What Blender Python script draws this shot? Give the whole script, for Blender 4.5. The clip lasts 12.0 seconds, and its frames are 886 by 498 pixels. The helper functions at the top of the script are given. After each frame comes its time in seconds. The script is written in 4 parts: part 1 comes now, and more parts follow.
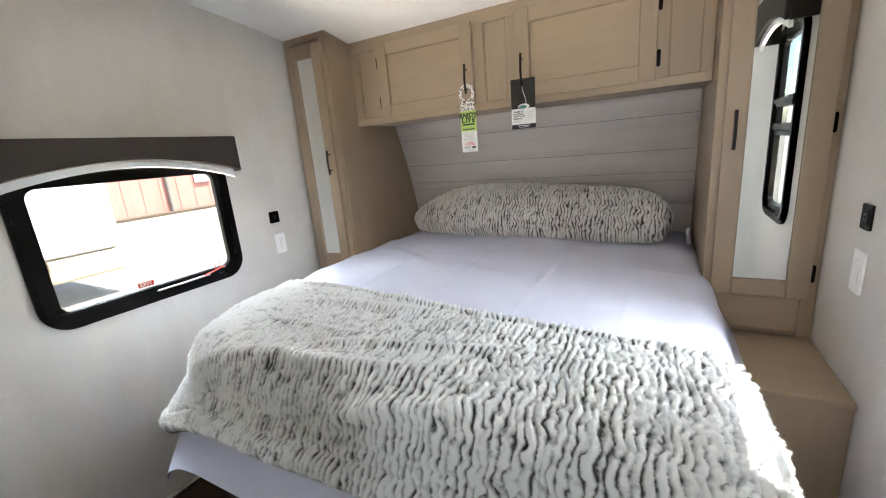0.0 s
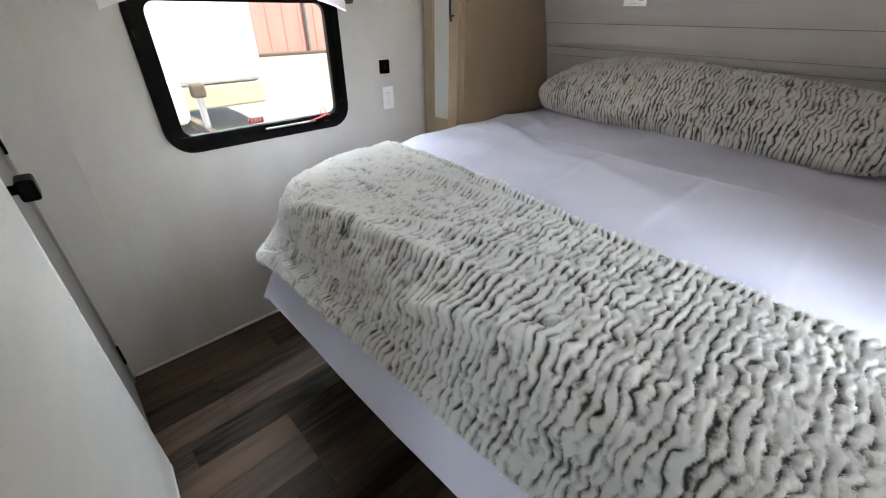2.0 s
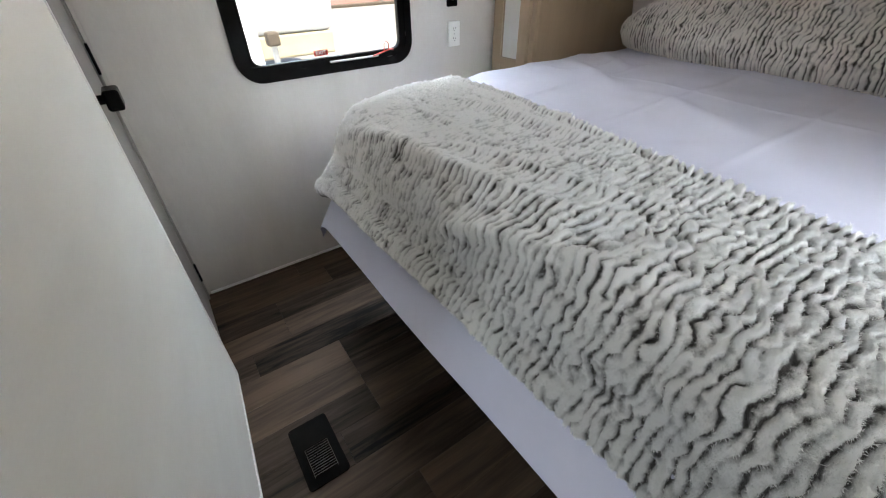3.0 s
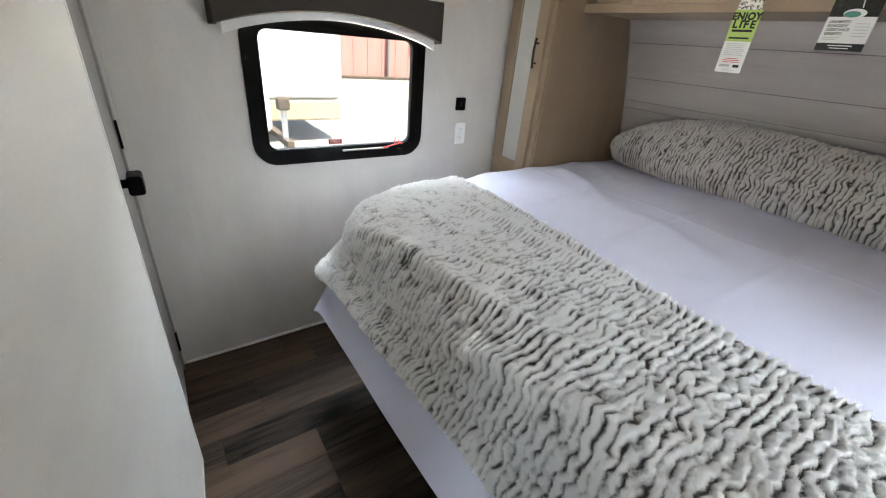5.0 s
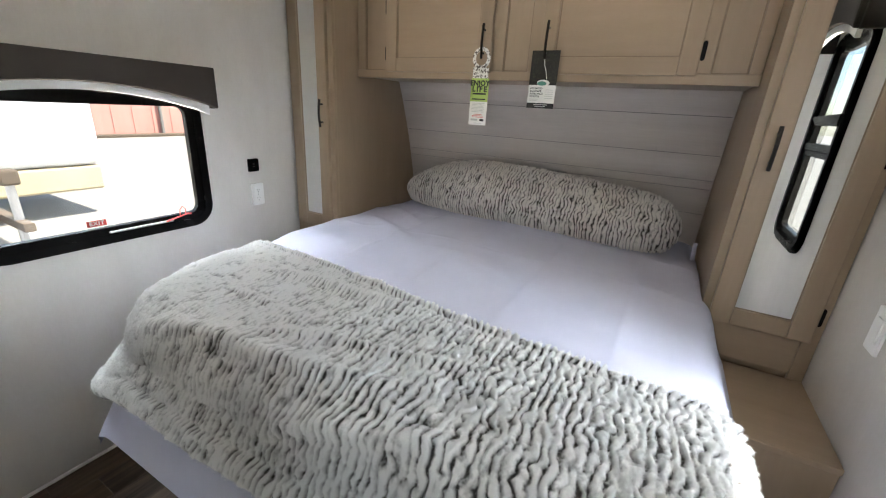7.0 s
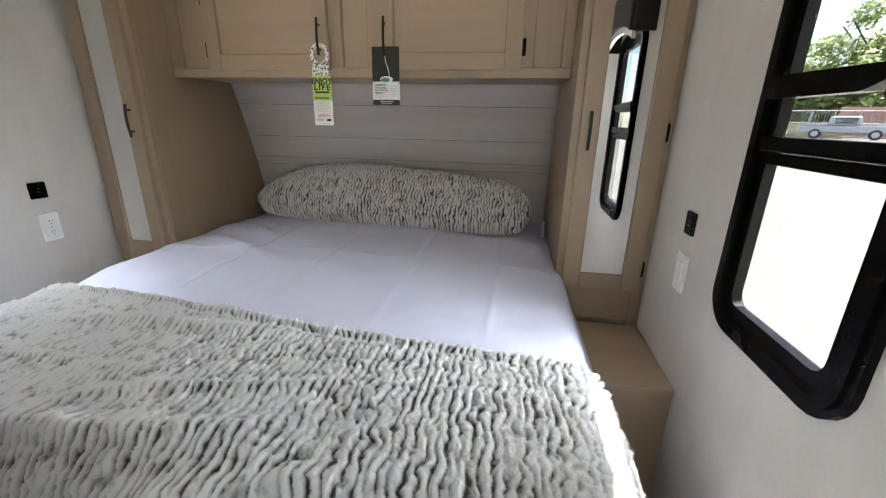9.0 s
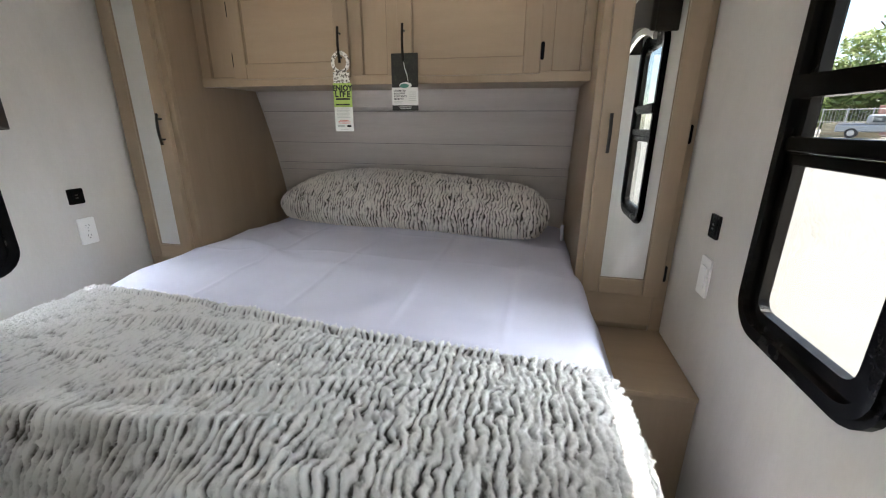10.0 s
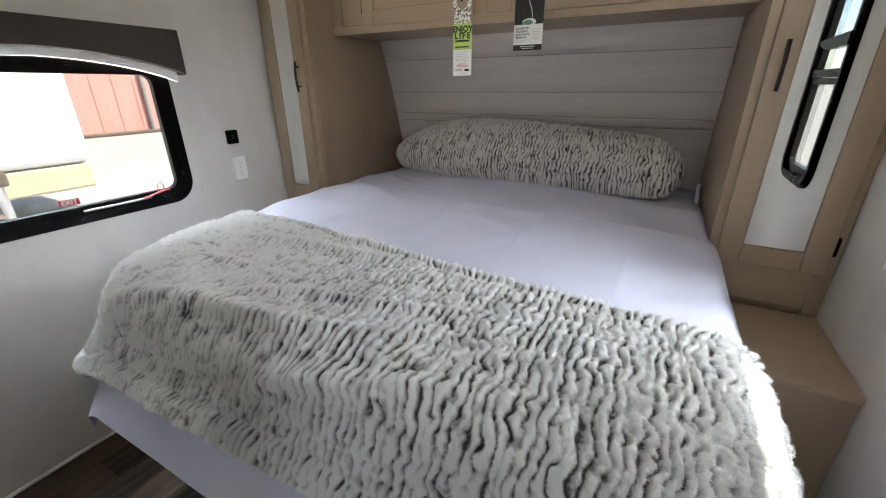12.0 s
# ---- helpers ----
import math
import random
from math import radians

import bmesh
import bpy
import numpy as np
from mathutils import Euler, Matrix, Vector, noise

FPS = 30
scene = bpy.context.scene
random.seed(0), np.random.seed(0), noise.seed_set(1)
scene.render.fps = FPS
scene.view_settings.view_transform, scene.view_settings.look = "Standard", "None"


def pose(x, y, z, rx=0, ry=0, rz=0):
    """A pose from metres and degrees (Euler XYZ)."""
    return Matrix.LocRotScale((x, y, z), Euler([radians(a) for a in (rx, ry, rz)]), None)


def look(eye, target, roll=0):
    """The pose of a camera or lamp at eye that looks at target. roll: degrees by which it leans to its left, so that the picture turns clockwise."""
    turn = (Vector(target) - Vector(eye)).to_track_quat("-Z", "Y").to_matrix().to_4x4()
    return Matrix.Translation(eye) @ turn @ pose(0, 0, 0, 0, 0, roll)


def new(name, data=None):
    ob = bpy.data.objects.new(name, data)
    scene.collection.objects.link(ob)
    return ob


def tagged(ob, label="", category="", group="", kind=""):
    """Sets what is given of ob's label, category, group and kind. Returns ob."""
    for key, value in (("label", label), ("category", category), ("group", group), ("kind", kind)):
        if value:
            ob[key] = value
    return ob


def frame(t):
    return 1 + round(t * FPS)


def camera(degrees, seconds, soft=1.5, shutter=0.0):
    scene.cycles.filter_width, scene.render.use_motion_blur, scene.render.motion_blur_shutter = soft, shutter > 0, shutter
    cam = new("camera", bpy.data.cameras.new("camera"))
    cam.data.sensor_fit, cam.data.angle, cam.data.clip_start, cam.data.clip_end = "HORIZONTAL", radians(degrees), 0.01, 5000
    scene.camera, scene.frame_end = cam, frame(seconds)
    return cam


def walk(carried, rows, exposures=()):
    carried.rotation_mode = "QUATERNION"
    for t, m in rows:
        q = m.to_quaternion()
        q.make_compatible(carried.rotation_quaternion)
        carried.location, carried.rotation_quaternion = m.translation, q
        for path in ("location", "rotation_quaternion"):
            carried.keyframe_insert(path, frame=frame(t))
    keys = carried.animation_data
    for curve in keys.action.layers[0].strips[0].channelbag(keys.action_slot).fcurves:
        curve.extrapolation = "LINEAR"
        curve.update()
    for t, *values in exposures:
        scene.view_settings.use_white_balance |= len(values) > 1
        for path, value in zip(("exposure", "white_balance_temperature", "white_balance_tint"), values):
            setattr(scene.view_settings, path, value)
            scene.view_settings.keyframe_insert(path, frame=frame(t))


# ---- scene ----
cam = camera(96.1, 12.0, 1.1)
PATH = [
    (0, (1.831, -1.782, 1.378), (0.883, -0.088, 0.896), -4.9),
    (0.5, (1.802, -1.673, 1.391), (1.003, 0.099, 0.919), -2.2),
    (1, (1.79, -1.609, 1.416), (0.912, 0.136, 0.986), -2.7),
    (1.5, (1.778, -1.593, 1.394), (0.706, -0.002, 0.828), 0.3),
    (1.7, (1.761, -1.59, 1.378), (0.581, -0.157, 0.622), 0.25),
    (2, (1.748, -1.615, 1.34), (0.51, -0.426, 0.312), 0.3),
    (2.2, (1.758, -1.604, 1.312), (0.507, -0.54, 0.176), -0.1),
    (2.5, (1.77, -1.603, 1.259), (0.497, -0.637, 0.056), -1.3),
    (3, (1.773, -1.613, 1.256), (0.433, -0.713, 0.075), -1.2),
    (3.2, (1.772, -1.609, 1.266), (0.355, -0.756, 0.141), -0.7),
    (4.8, (1.71, -1.618, 1.348), (0.175, -0.714, 0.433), 4.7),
    (5, (1.711, -1.635, 1.365), (0.282, -0.579, 0.454), 5.2),
    (5.5, (1.757, -1.619, 1.364), (0.497, -0.319, 0.515), 5.1),
    (6, (1.768, -1.632, 1.393), (0.586, -0.225, 0.602), 4.8),
    (6.5, (1.75, -1.626, 1.368), (0.595, -0.147, 0.676), 3.2),
    (7, (1.768, -1.632, 1.417), (0.884, 0.035, 0.753), 3.5),
    (7.5, (1.796, -1.587, 1.376), (1.271, 0.247, 0.773), 1.8),
    (7.7, (1.796, -1.58, 1.388), (1.405, 0.283, 0.774), 1.75),
    (9.3, (1.788, -1.581, 1.387), (1.476, 0.296, 0.771), 1.1),
    (9.5, (1.794, -1.583, 1.383), (1.448, 0.293, 0.781), 0.7),
    (10, (1.794, -1.586, 1.388), (1.386, 0.278, 0.79), 0.3),
    (10.5, (1.796, -1.59, 1.385), (1.318, 0.254, 0.777), 0.0),
    (11, (1.793, -1.596, 1.378), (1.235, 0.216, 0.74), -0.2),
    (11.5, (1.789, -1.594, 1.381), (1.155, 0.175, 0.694), 0.2),
    (12, (1.787, -1.582, 1.315), (0.911, 0.05, 0.559), -0.4),
]
EXPOSURE = [(0, 2.22, 6600, 10), (1.0, 1.76, 6600, 10), (2.2, 1.82, 6600, 10), (6, 1.88, 6550, 10), (8, 1.80, 6600, 10), (12, 1.66, 6600, 10)]
walk(cam, [(t, look(eye, target, roll)) for t, eye, target, roll in PATH], EXPOSURE)

# ---- light ----
SUN_AIM = Vector((-0.41, -0.22, -1.0))
sky = bpy.data.worlds.new("sky")
scene.world = sky
sky.use_nodes = True
sky_nodes = sky.node_tree.nodes
sky_tex = sky_nodes.new("ShaderNodeTexSky")
sky_tex.sky_type = "NISHITA"
sky_tex.sun_disc = False
sky_tex.sun_elevation = math.atan2(1.0, math.hypot(SUN_AIM.x, SUN_AIM.y))
sky_tex.sun_rotation = math.atan2(-SUN_AIM.x, -SUN_AIM.y)
sky.node_tree.links.new(sky_tex.outputs[0], sky_nodes["Background"].inputs[0])
sky_nodes["Background"].inputs[1].default_value = 0.12
sun_data = bpy.data.lights.new("sun", "SUN")
sun_data.energy, sun_data.angle, sun_data.color = 4.8, radians(0.5), (1.0, 0.95, 0.88)
sun = new("sun", sun_data)
sun.matrix_world = look((6, 2, 12), Vector((6, 2, 12)) + SUN_AIM)


def window_light(name, place, aim, width, height, watts, tint):
    """Adds an area lamp that stands in for sky or sunlit ground beyond an opening."""
    data = bpy.data.lights.new(name, "AREA")
    data.shape, data.size, data.size_y, data.energy, data.color = "RECTANGLE", width, height, watts, tint
    lamp = new(name, data)
    lamp.matrix_world = look(place, Vector(place) + Vector(aim))


SKY_TINT, GROUND_TINT = (0.80, 0.90, 1.0), (1.0, 0.89, 0.74)
# lamps added outside, hidden from view, to brighten the room through its windows
window_light("sky_fill", (-0.60, -0.96, 2.05), (1.0, 0.0, -0.75), 1.3, 1.0, 60.0, SKY_TINT)
window_light("ground_fill", (-0.45, -0.96, 0.45), (1.0, 0.0, 1.0), 1.3, 0.6, 30.0, GROUND_TINT)
window_light("sky_fill", (3.70, -0.66, 2.45), (-1.0, -0.05, -0.65), 1.7, 1.6, 60.0, SKY_TINT)
window_light("ground_fill", (2.70, -0.85, 0.42), (-1.0, 0.0, 0.95), 1.1, 0.5, 34.0, GROUND_TINT)
# added lamps in the unseen corridor, lighting the bed foot from behind
window_light("corridor_fill", (0.03, -3.4, 1.35), (1.0, 0.35, 0.05), 0.85, 0.65, 7.0, SKY_TINT)
window_light("corridor_fill", (2.29, -3.4, 1.35), (-1.0, 0.35, 0.05), 0.85, 0.65, 7.0, SKY_TINT)


# ---- materials ----
def material(name, base, rough=0.5, metal=0.0, spec=0.5):
    m = bpy.data.materials.new(name)
    m.use_nodes = True
    b = m.node_tree.nodes["Principled BSDF"]
    b.inputs["Base Color"].default_value = (*base, 1)
    b.inputs["Roughness"].default_value = rough
    b.inputs["Metallic"].default_value = metal
    b.inputs["Specular IOR Level"].default_value = spec
    return m


def node(m, kind, **values):
    n = m.node_tree.nodes.new(kind)
    for key, value in values.items():
        n.inputs[key.replace("_", " ")].default_value = value
    return n


def wire(m, a, out, b, into):
    m.node_tree.links.new(a.outputs[out], b.inputs[into])


def varied(name, dark, light, rough=0.5, stretch=(1, 1, 1), scale=6.0, fine=90.0, bump=0.1, spec=0.5, metal=0.0, contrast=(0.3, 0.7), fine_amount=0.3, rough_spread=0.12, dist=0.002):
    """A surface whose colour runs between two tones at a coarse and a fine scale, with relief from the fine one."""
    m = material(name, light, rough, metal, spec)
    b = m.node_tree.nodes["Principled BSDF"]
    at = node(m, "ShaderNodeTexCoord")
    ways = node(m, "ShaderNodeMapping", Scale=stretch)
    wire(m, at, "Object", ways, "Vector")
    coarse = node(m, "ShaderNodeTexNoise", Scale=scale, Detail=5.0, Roughness=0.6)
    small = node(m, "ShaderNodeTexNoise", Scale=fine, Detail=4.0, Roughness=0.65)
    wire(m, ways, "Vector", coarse, "Vector")
    wire(m, ways, "Vector", small, "Vector")
    mixed = m.node_tree.nodes.new("ShaderNodeMix")
    mixed.inputs[0].default_value = fine_amount
    wire(m, coarse, "Fac", mixed, 2)
    wire(m, small, "Fac", mixed, 3)
    ramp = node(m, "ShaderNodeValToRGB")
    ramp.color_ramp.elements[0].position, ramp.color_ramp.elements[1].position = contrast
    ramp.color_ramp.elements[0].color, ramp.color_ramp.elements[1].color = (*dark, 1), (*light, 1)
    wire(m, mixed, 0, ramp, "Fac")
    wire(m, ramp, "Color", b, "Base Color")
    spread = node(m, "ShaderNodeMapRange", To_Min=max(rough - rough_spread, 0.02), To_Max=min(rough + rough_spread, 1.0))
    wire(m, coarse, "Fac", spread, "Value")
    wire(m, spread, "Result", b, "Roughness")
    relief = node(m, "ShaderNodeBump", Strength=bump, Distance=dist)
    wire(m, small, "Fac", relief, "Height")
    wire(m, relief, "Normal", b, "Normal")
    return m


WALLPAPER = varied("wall_vinyl", (0.545, 0.520, 0.482), (0.625, 0.598, 0.558), 0.55, (1, 1, 0.35), 9, 140, 0.12)
PARTITION = varied("partition_vinyl", (0.74, 0.735, 0.70), (0.81, 0.805, 0.77), 0.40, (0.4, 1, 1.6), 8, 160, 0.03, rough_spread=0.03)
CEILING = varied("ceiling_panel", (0.76, 0.75, 0.73), (0.82, 0.81, 0.79), 0.6, (1, 1, 1), 6, 180, 0.1)
MAPLE = varied("cabinet_wood", (0.285, 0.210, 0.140), (0.345, 0.260, 0.178), 0.40, (1.0, 1.0, 0.10), 9, 70, 0.06)
MAPLE_ACROSS = varied("cabinet_wood_across", (0.295, 0.217, 0.144), (0.355, 0.268, 0.184), 0.40, (0.12, 1.0, 1.0), 10, 60, 0.08)
SHIPLAP = varied("shiplap_panel", (0.51, 0.461, 0.426), (0.61, 0.557, 0.522), 0.36, (0.08, 1, 1.0), 14, 120, 0.08)
SHEET = varied("white_sheet", (0.455, 0.462, 0.572), (0.515, 0.522, 0.635), 0.8, (1, 1, 1), 5, 400, 0.25, dist=0.001)
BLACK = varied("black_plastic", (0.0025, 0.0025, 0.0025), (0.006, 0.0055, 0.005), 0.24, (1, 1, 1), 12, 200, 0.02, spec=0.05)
BRONZE = varied("dark_bronze", (0.008, 0.007, 0.006), (0.02, 0.017, 0.014), 0.35, (1, 1, 1), 20, 200, 0.05, metal=0.5)
VALANCE = varied("valance_cloth", (0.028, 0.022, 0.018), (0.046, 0.038, 0.031), 0.85, (1, 1, 1), 8, 500, 0.3)
CONCRETE = varied("yard_concrete", (0.185, 0.172, 0.148), (0.245, 0.230, 0.200), 0.9, (1, 1, 1), 0.6, 30, 0.2)
RED_WALL = varied("red_siding", (0.44, 0.20, 0.155), (0.50, 0.25, 0.20), 0.7, (1, 1, 0.2), 2, 30, 0.1)
TRAILER_WHITE = varied("trailer_shell", (0.74, 0.74, 0.73), (0.80, 0.80, 0.79), 0.3, (1, 1, 1), 1, 30, 0.02)
TRAILER_TAN = varied("trailer_tan", (0.40, 0.33, 0.20), (0.46, 0.38, 0.24), 0.4, (1, 1, 1), 1, 30, 0.02)
BARK = varied("bark", (0.06, 0.045, 0.03), (0.12, 0.09, 0.06), 0.9, (1, 1, 0.2), 3, 30, 0.6, dist=0.02)
TRUCK_PAINT = varied("truck_paint", (0.34, 0.35, 0.36), (0.40, 0.41, 0.42), 0.25, (1, 1, 1), 1, 30, 0.02)
LEAF = varied("foliage", (0.16, 0.24, 0.045), (0.34, 0.41, 0.11), 0.6, (1, 1, 1), 0.8, 6, 0.1)
RUBBER = varied("tyre_rubber", (0.015, 0.015, 0.015), (0.03, 0.03, 0.03), 0.8, (1, 1, 1), 8, 100, 0.2)
STEEL = varied("galvanised_steel", (0.35, 0.35, 0.35), (0.5, 0.5, 0.5), 0.4, (1, 1, 1), 8, 60, 0.1, metal=0.8)
DARK_GLASS = material("car_glass", (0.03, 0.04, 0.05), 0.05, 0.0)
CARD_WHITE = varied("card_white", (0.72, 0.71, 0.68), (0.78, 0.77, 0.74), 0.45, (1, 1, 1), 6, 90, 0.02)
CARD_GREEN = varied("card_green", (0.36, 0.52, 0.10), (0.46, 0.60, 0.17), 0.45, (1, 1, 1), 6, 90, 0.02)
CARD_DARK = varied("card_forest", (0.008, 0.008, 0.006), (0.10, 0.10, 0.06), 0.4, (1, 1, 1), 90, 300, 0.0, contrast=(0.50, 0.82), fine_amount=0.6)
CARD_PATTERN = varied("card_pattern", (0.06, 0.045, 0.035), (0.75, 0.74, 0.70), 0.45, (1, 1, 1), 110, 240, 0.0, contrast=(0.44, 0.52), fine_amount=0.2)
INK = varied("black_ink", (0.010, 0.010, 0.010), (0.018, 0.018, 0.018), 0.5, (1, 1, 1), 20, 100, 0.0)
GREY_INK = varied("grey_ink", (0.40, 0.40, 0.38), (0.48, 0.48, 0.46), 0.5, (1, 1, 1), 20, 100, 0.0)
RED_INK = varied("red_ink", (0.55, 0.03, 0.03), (0.65, 0.05, 0.04), 0.5, (1, 1, 1), 20, 100, 0.0)
TEAL_INK = varied("teal_ink", (0.06, 0.22, 0.17), (0.09, 0.28, 0.22), 0.5, (1, 1, 1), 20, 100, 0.0)
GLAZE = varied("wood_glaze", (0.20, 0.142, 0.088), (0.27, 0.198, 0.128), 0.5, (1, 1, 0.3), 12, 80, 0.05)
WHITE_CLOTH = varied("white_cord", (0.7, 0.7, 0.7), (0.8, 0.8, 0.8), 0.7, (1, 1, 1), 8, 300, 0.2)
WHITE_PLASTIC = varied("white_plastic", (0.82, 0.82, 0.80), (0.88, 0.88, 0.86), 0.35, (1, 1, 1), 8, 200, 0.02)
GREY_DOOR = varied("grey_door", (0.23, 0.215, 0.20), (0.29, 0.275, 0.26), 0.5, (1, 1, 0.2), 8, 90, 0.08)
MIRROR = material("mirror_glass", (0.86, 0.88, 0.87), 0.015, 1.0)
GLASS = material("window_glass", (0.95, 0.97, 0.96), 0.0, 0.0, 0.5)
GLASS.node_tree.nodes["Principled BSDF"].inputs["Transmission Weight"].default_value = 1.0
GLASS.node_tree.nodes["Principled BSDF"].inputs["IOR"].default_value = 1.45


def plank_material():
    """Dark grey-brown boards, streaked along their length, each a little different."""
    m = material("floor_plank", (0.1, 0.08, 0.065), 0.55, 0.0, 0.12)
    b = m.node_tree.nodes["Principled BSDF"]
    at, own = node(m, "ShaderNodeTexCoord"), node(m, "ShaderNodeObjectInfo")
    moved = m.node_tree.nodes.new("ShaderNodeVectorMath")
    moved.operation = "MULTIPLY_ADD"
    moved.inputs[1].default_value = (1, 1, 1)
    shift = node(m, "ShaderNodeCombineXYZ")
    far = m.node_tree.nodes.new("ShaderNodeMath")
    far.operation = "MULTIPLY"
    far.inputs[1].default_value = 37.0
    wire(m, own, "Random", far, 0)
    wire(m, far, 0, shift, "X")
    wire(m, far, 0, shift, "Y")
    wire(m, at, "Object", moved, 0)
    wire(m, shift, 0, moved, 2)
    ways = node(m, "ShaderNodeMapping", Scale=(1.0, 0.07, 1.0))
    wire(m, moved, 0, ways, "Vector")
    streak = node(m, "ShaderNodeTexNoise", Scale=38.0, Detail=6.0, Roughness=0.65, Distortion=0.6)
    broad = node(m, "ShaderNodeTexNoise", Scale=7.0, Detail=3.0)
    wire(m, ways, "Vector", streak, "Vector")
    wire(m, ways, "Vector", broad, "Vector")
    both = m.node_tree.nodes.new("ShaderNodeMix")
    both.inputs[0].default_value = 0.45
    wire(m, streak, "Fac", both, 2)
    wire(m, broad, "Fac", both, 3)
    tone = m.node_tree.nodes.new("ShaderNodeMath")
    tone.operation = "MULTIPLY_ADD"
    tone.inputs[1].default_value = 0.22
    wire(m, own, "Random", tone, 0)
    wire(m, both, 0, tone, 2)
    ramp = node(m, "ShaderNodeValToRGB")
    ramp.color_ramp.elements[0].position, ramp.color_ramp.elements[1].position = 0.42, 0.80
    ramp.color_ramp.elements[0].color, ramp.color_ramp.elements[1].color = (0.005, 0.0032, 0.0024, 1), (0.115, 0.078, 0.054, 1)
    wire(m, tone, 0, ramp, "Fac")
    wire(m, ramp, "Color", b, "Base Color")
    relief = node(m, "ShaderNodeBump", Strength=0.15, Distance=0.001)
    wire(m, streak, "Fac", relief, "Height")
    wire(m, relief, "Normal", b, "Normal")
    return m


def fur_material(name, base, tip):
    """Two-tone plush: taupe at the roots, cream at the tips; groove darkness is put into the colour by pile height."""
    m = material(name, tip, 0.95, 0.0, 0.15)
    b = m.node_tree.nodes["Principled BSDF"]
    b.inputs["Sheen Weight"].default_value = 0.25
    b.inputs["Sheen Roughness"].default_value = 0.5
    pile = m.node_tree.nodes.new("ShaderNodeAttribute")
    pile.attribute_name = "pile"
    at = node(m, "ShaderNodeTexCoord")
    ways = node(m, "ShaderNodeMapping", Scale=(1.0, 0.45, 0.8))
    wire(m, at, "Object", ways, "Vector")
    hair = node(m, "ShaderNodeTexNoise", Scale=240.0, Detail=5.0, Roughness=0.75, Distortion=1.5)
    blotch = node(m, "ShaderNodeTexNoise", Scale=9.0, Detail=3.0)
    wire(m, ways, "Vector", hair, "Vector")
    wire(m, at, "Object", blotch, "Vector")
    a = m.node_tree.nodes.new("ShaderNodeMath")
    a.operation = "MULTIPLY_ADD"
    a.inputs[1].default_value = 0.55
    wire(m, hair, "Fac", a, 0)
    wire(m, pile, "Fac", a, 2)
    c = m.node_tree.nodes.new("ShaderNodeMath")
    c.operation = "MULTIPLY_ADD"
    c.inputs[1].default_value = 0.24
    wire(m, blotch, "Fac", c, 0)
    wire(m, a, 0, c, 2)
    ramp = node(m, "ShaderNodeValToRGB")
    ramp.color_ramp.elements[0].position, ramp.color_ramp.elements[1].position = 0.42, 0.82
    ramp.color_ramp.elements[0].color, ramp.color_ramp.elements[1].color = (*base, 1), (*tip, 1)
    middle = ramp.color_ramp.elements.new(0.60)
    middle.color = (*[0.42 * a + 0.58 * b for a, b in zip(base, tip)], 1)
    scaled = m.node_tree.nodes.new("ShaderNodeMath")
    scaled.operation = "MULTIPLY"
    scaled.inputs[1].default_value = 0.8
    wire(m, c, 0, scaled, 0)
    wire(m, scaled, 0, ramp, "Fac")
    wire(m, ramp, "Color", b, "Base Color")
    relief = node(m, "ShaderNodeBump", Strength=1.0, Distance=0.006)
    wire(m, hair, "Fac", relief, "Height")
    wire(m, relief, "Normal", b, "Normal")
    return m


PLANK = plank_material()
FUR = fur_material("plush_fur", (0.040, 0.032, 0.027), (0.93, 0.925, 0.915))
FUR_PILLOW = fur_material("plush_fur_pillow", (0.036, 0.026, 0.019), (0.76, 0.715, 0.67))


# ---- mesh helpers ----
def add_box(bm, lo, hi, bevel=0.0, segments=2):
    made = bmesh.ops.create_cube(bm, size=1.0)["verts"]
    lo, hi = Vector(lo), Vector(hi)
    for v in made:
        v.co = Vector([lo[i] + (v.co[i] + 0.5) * (hi[i] - lo[i]) for i in range(3)])
    if bevel:
        edges = list({e for v in made for e in v.link_edges})
        bmesh.ops.bevel(bm, geom=edges, offset=bevel, segments=segments, affect="EDGES", profile=0.5)
    return bm


def box(lo, hi, bevel=0.0, segments=2):
    return add_box(bmesh.new(), lo, hi, bevel, segments)


def add_tube(bm, points, radius, sides=10):
    """A round rod along a chain of points."""
    points = [Vector(p) for p in points]
    rings = []
    for i, p in enumerate(points):
        ahead = (points[min(i + 1, len(points) - 1)] - points[max(i - 1, 0)]).normalized()
        side = ahead.orthogonal().normalized() if i == 0 else (side - ahead * side.dot(ahead)).normalized()
        up = ahead.cross(side)
        rings.append([bm.verts.new(p + radius * (side * math.cos(a) + up * math.sin(a))) for a in [2 * math.pi * k / sides for k in range(sides)]])
    for a, b in zip(rings, rings[1:]):
        for k in range(sides):
            bm.faces.new((a[k], a[(k + 1) % sides], b[(k + 1) % sides], b[k]))
    bm.faces.new(rings[0][::-1])
    bm.faces.new(rings[-1])
    return bm


def rounded(w, h, r, steps=6):
    """The corners of a rounded rectangle round the origin, counter-clockwise."""
    out = []
    for cx, cy, a0 in ((w / 2 - r, h / 2 - r, 0), (-w / 2 + r, h / 2 - r, 90), (-w / 2 + r, -h / 2 + r, 180), (w / 2 - r, -h / 2 + r, 270)):
        for k in range(steps + 1):
            a = radians(a0 + 90 * k / steps)
            out.append((cx + r * math.cos(a), cy + r * math.sin(a)))
    return out


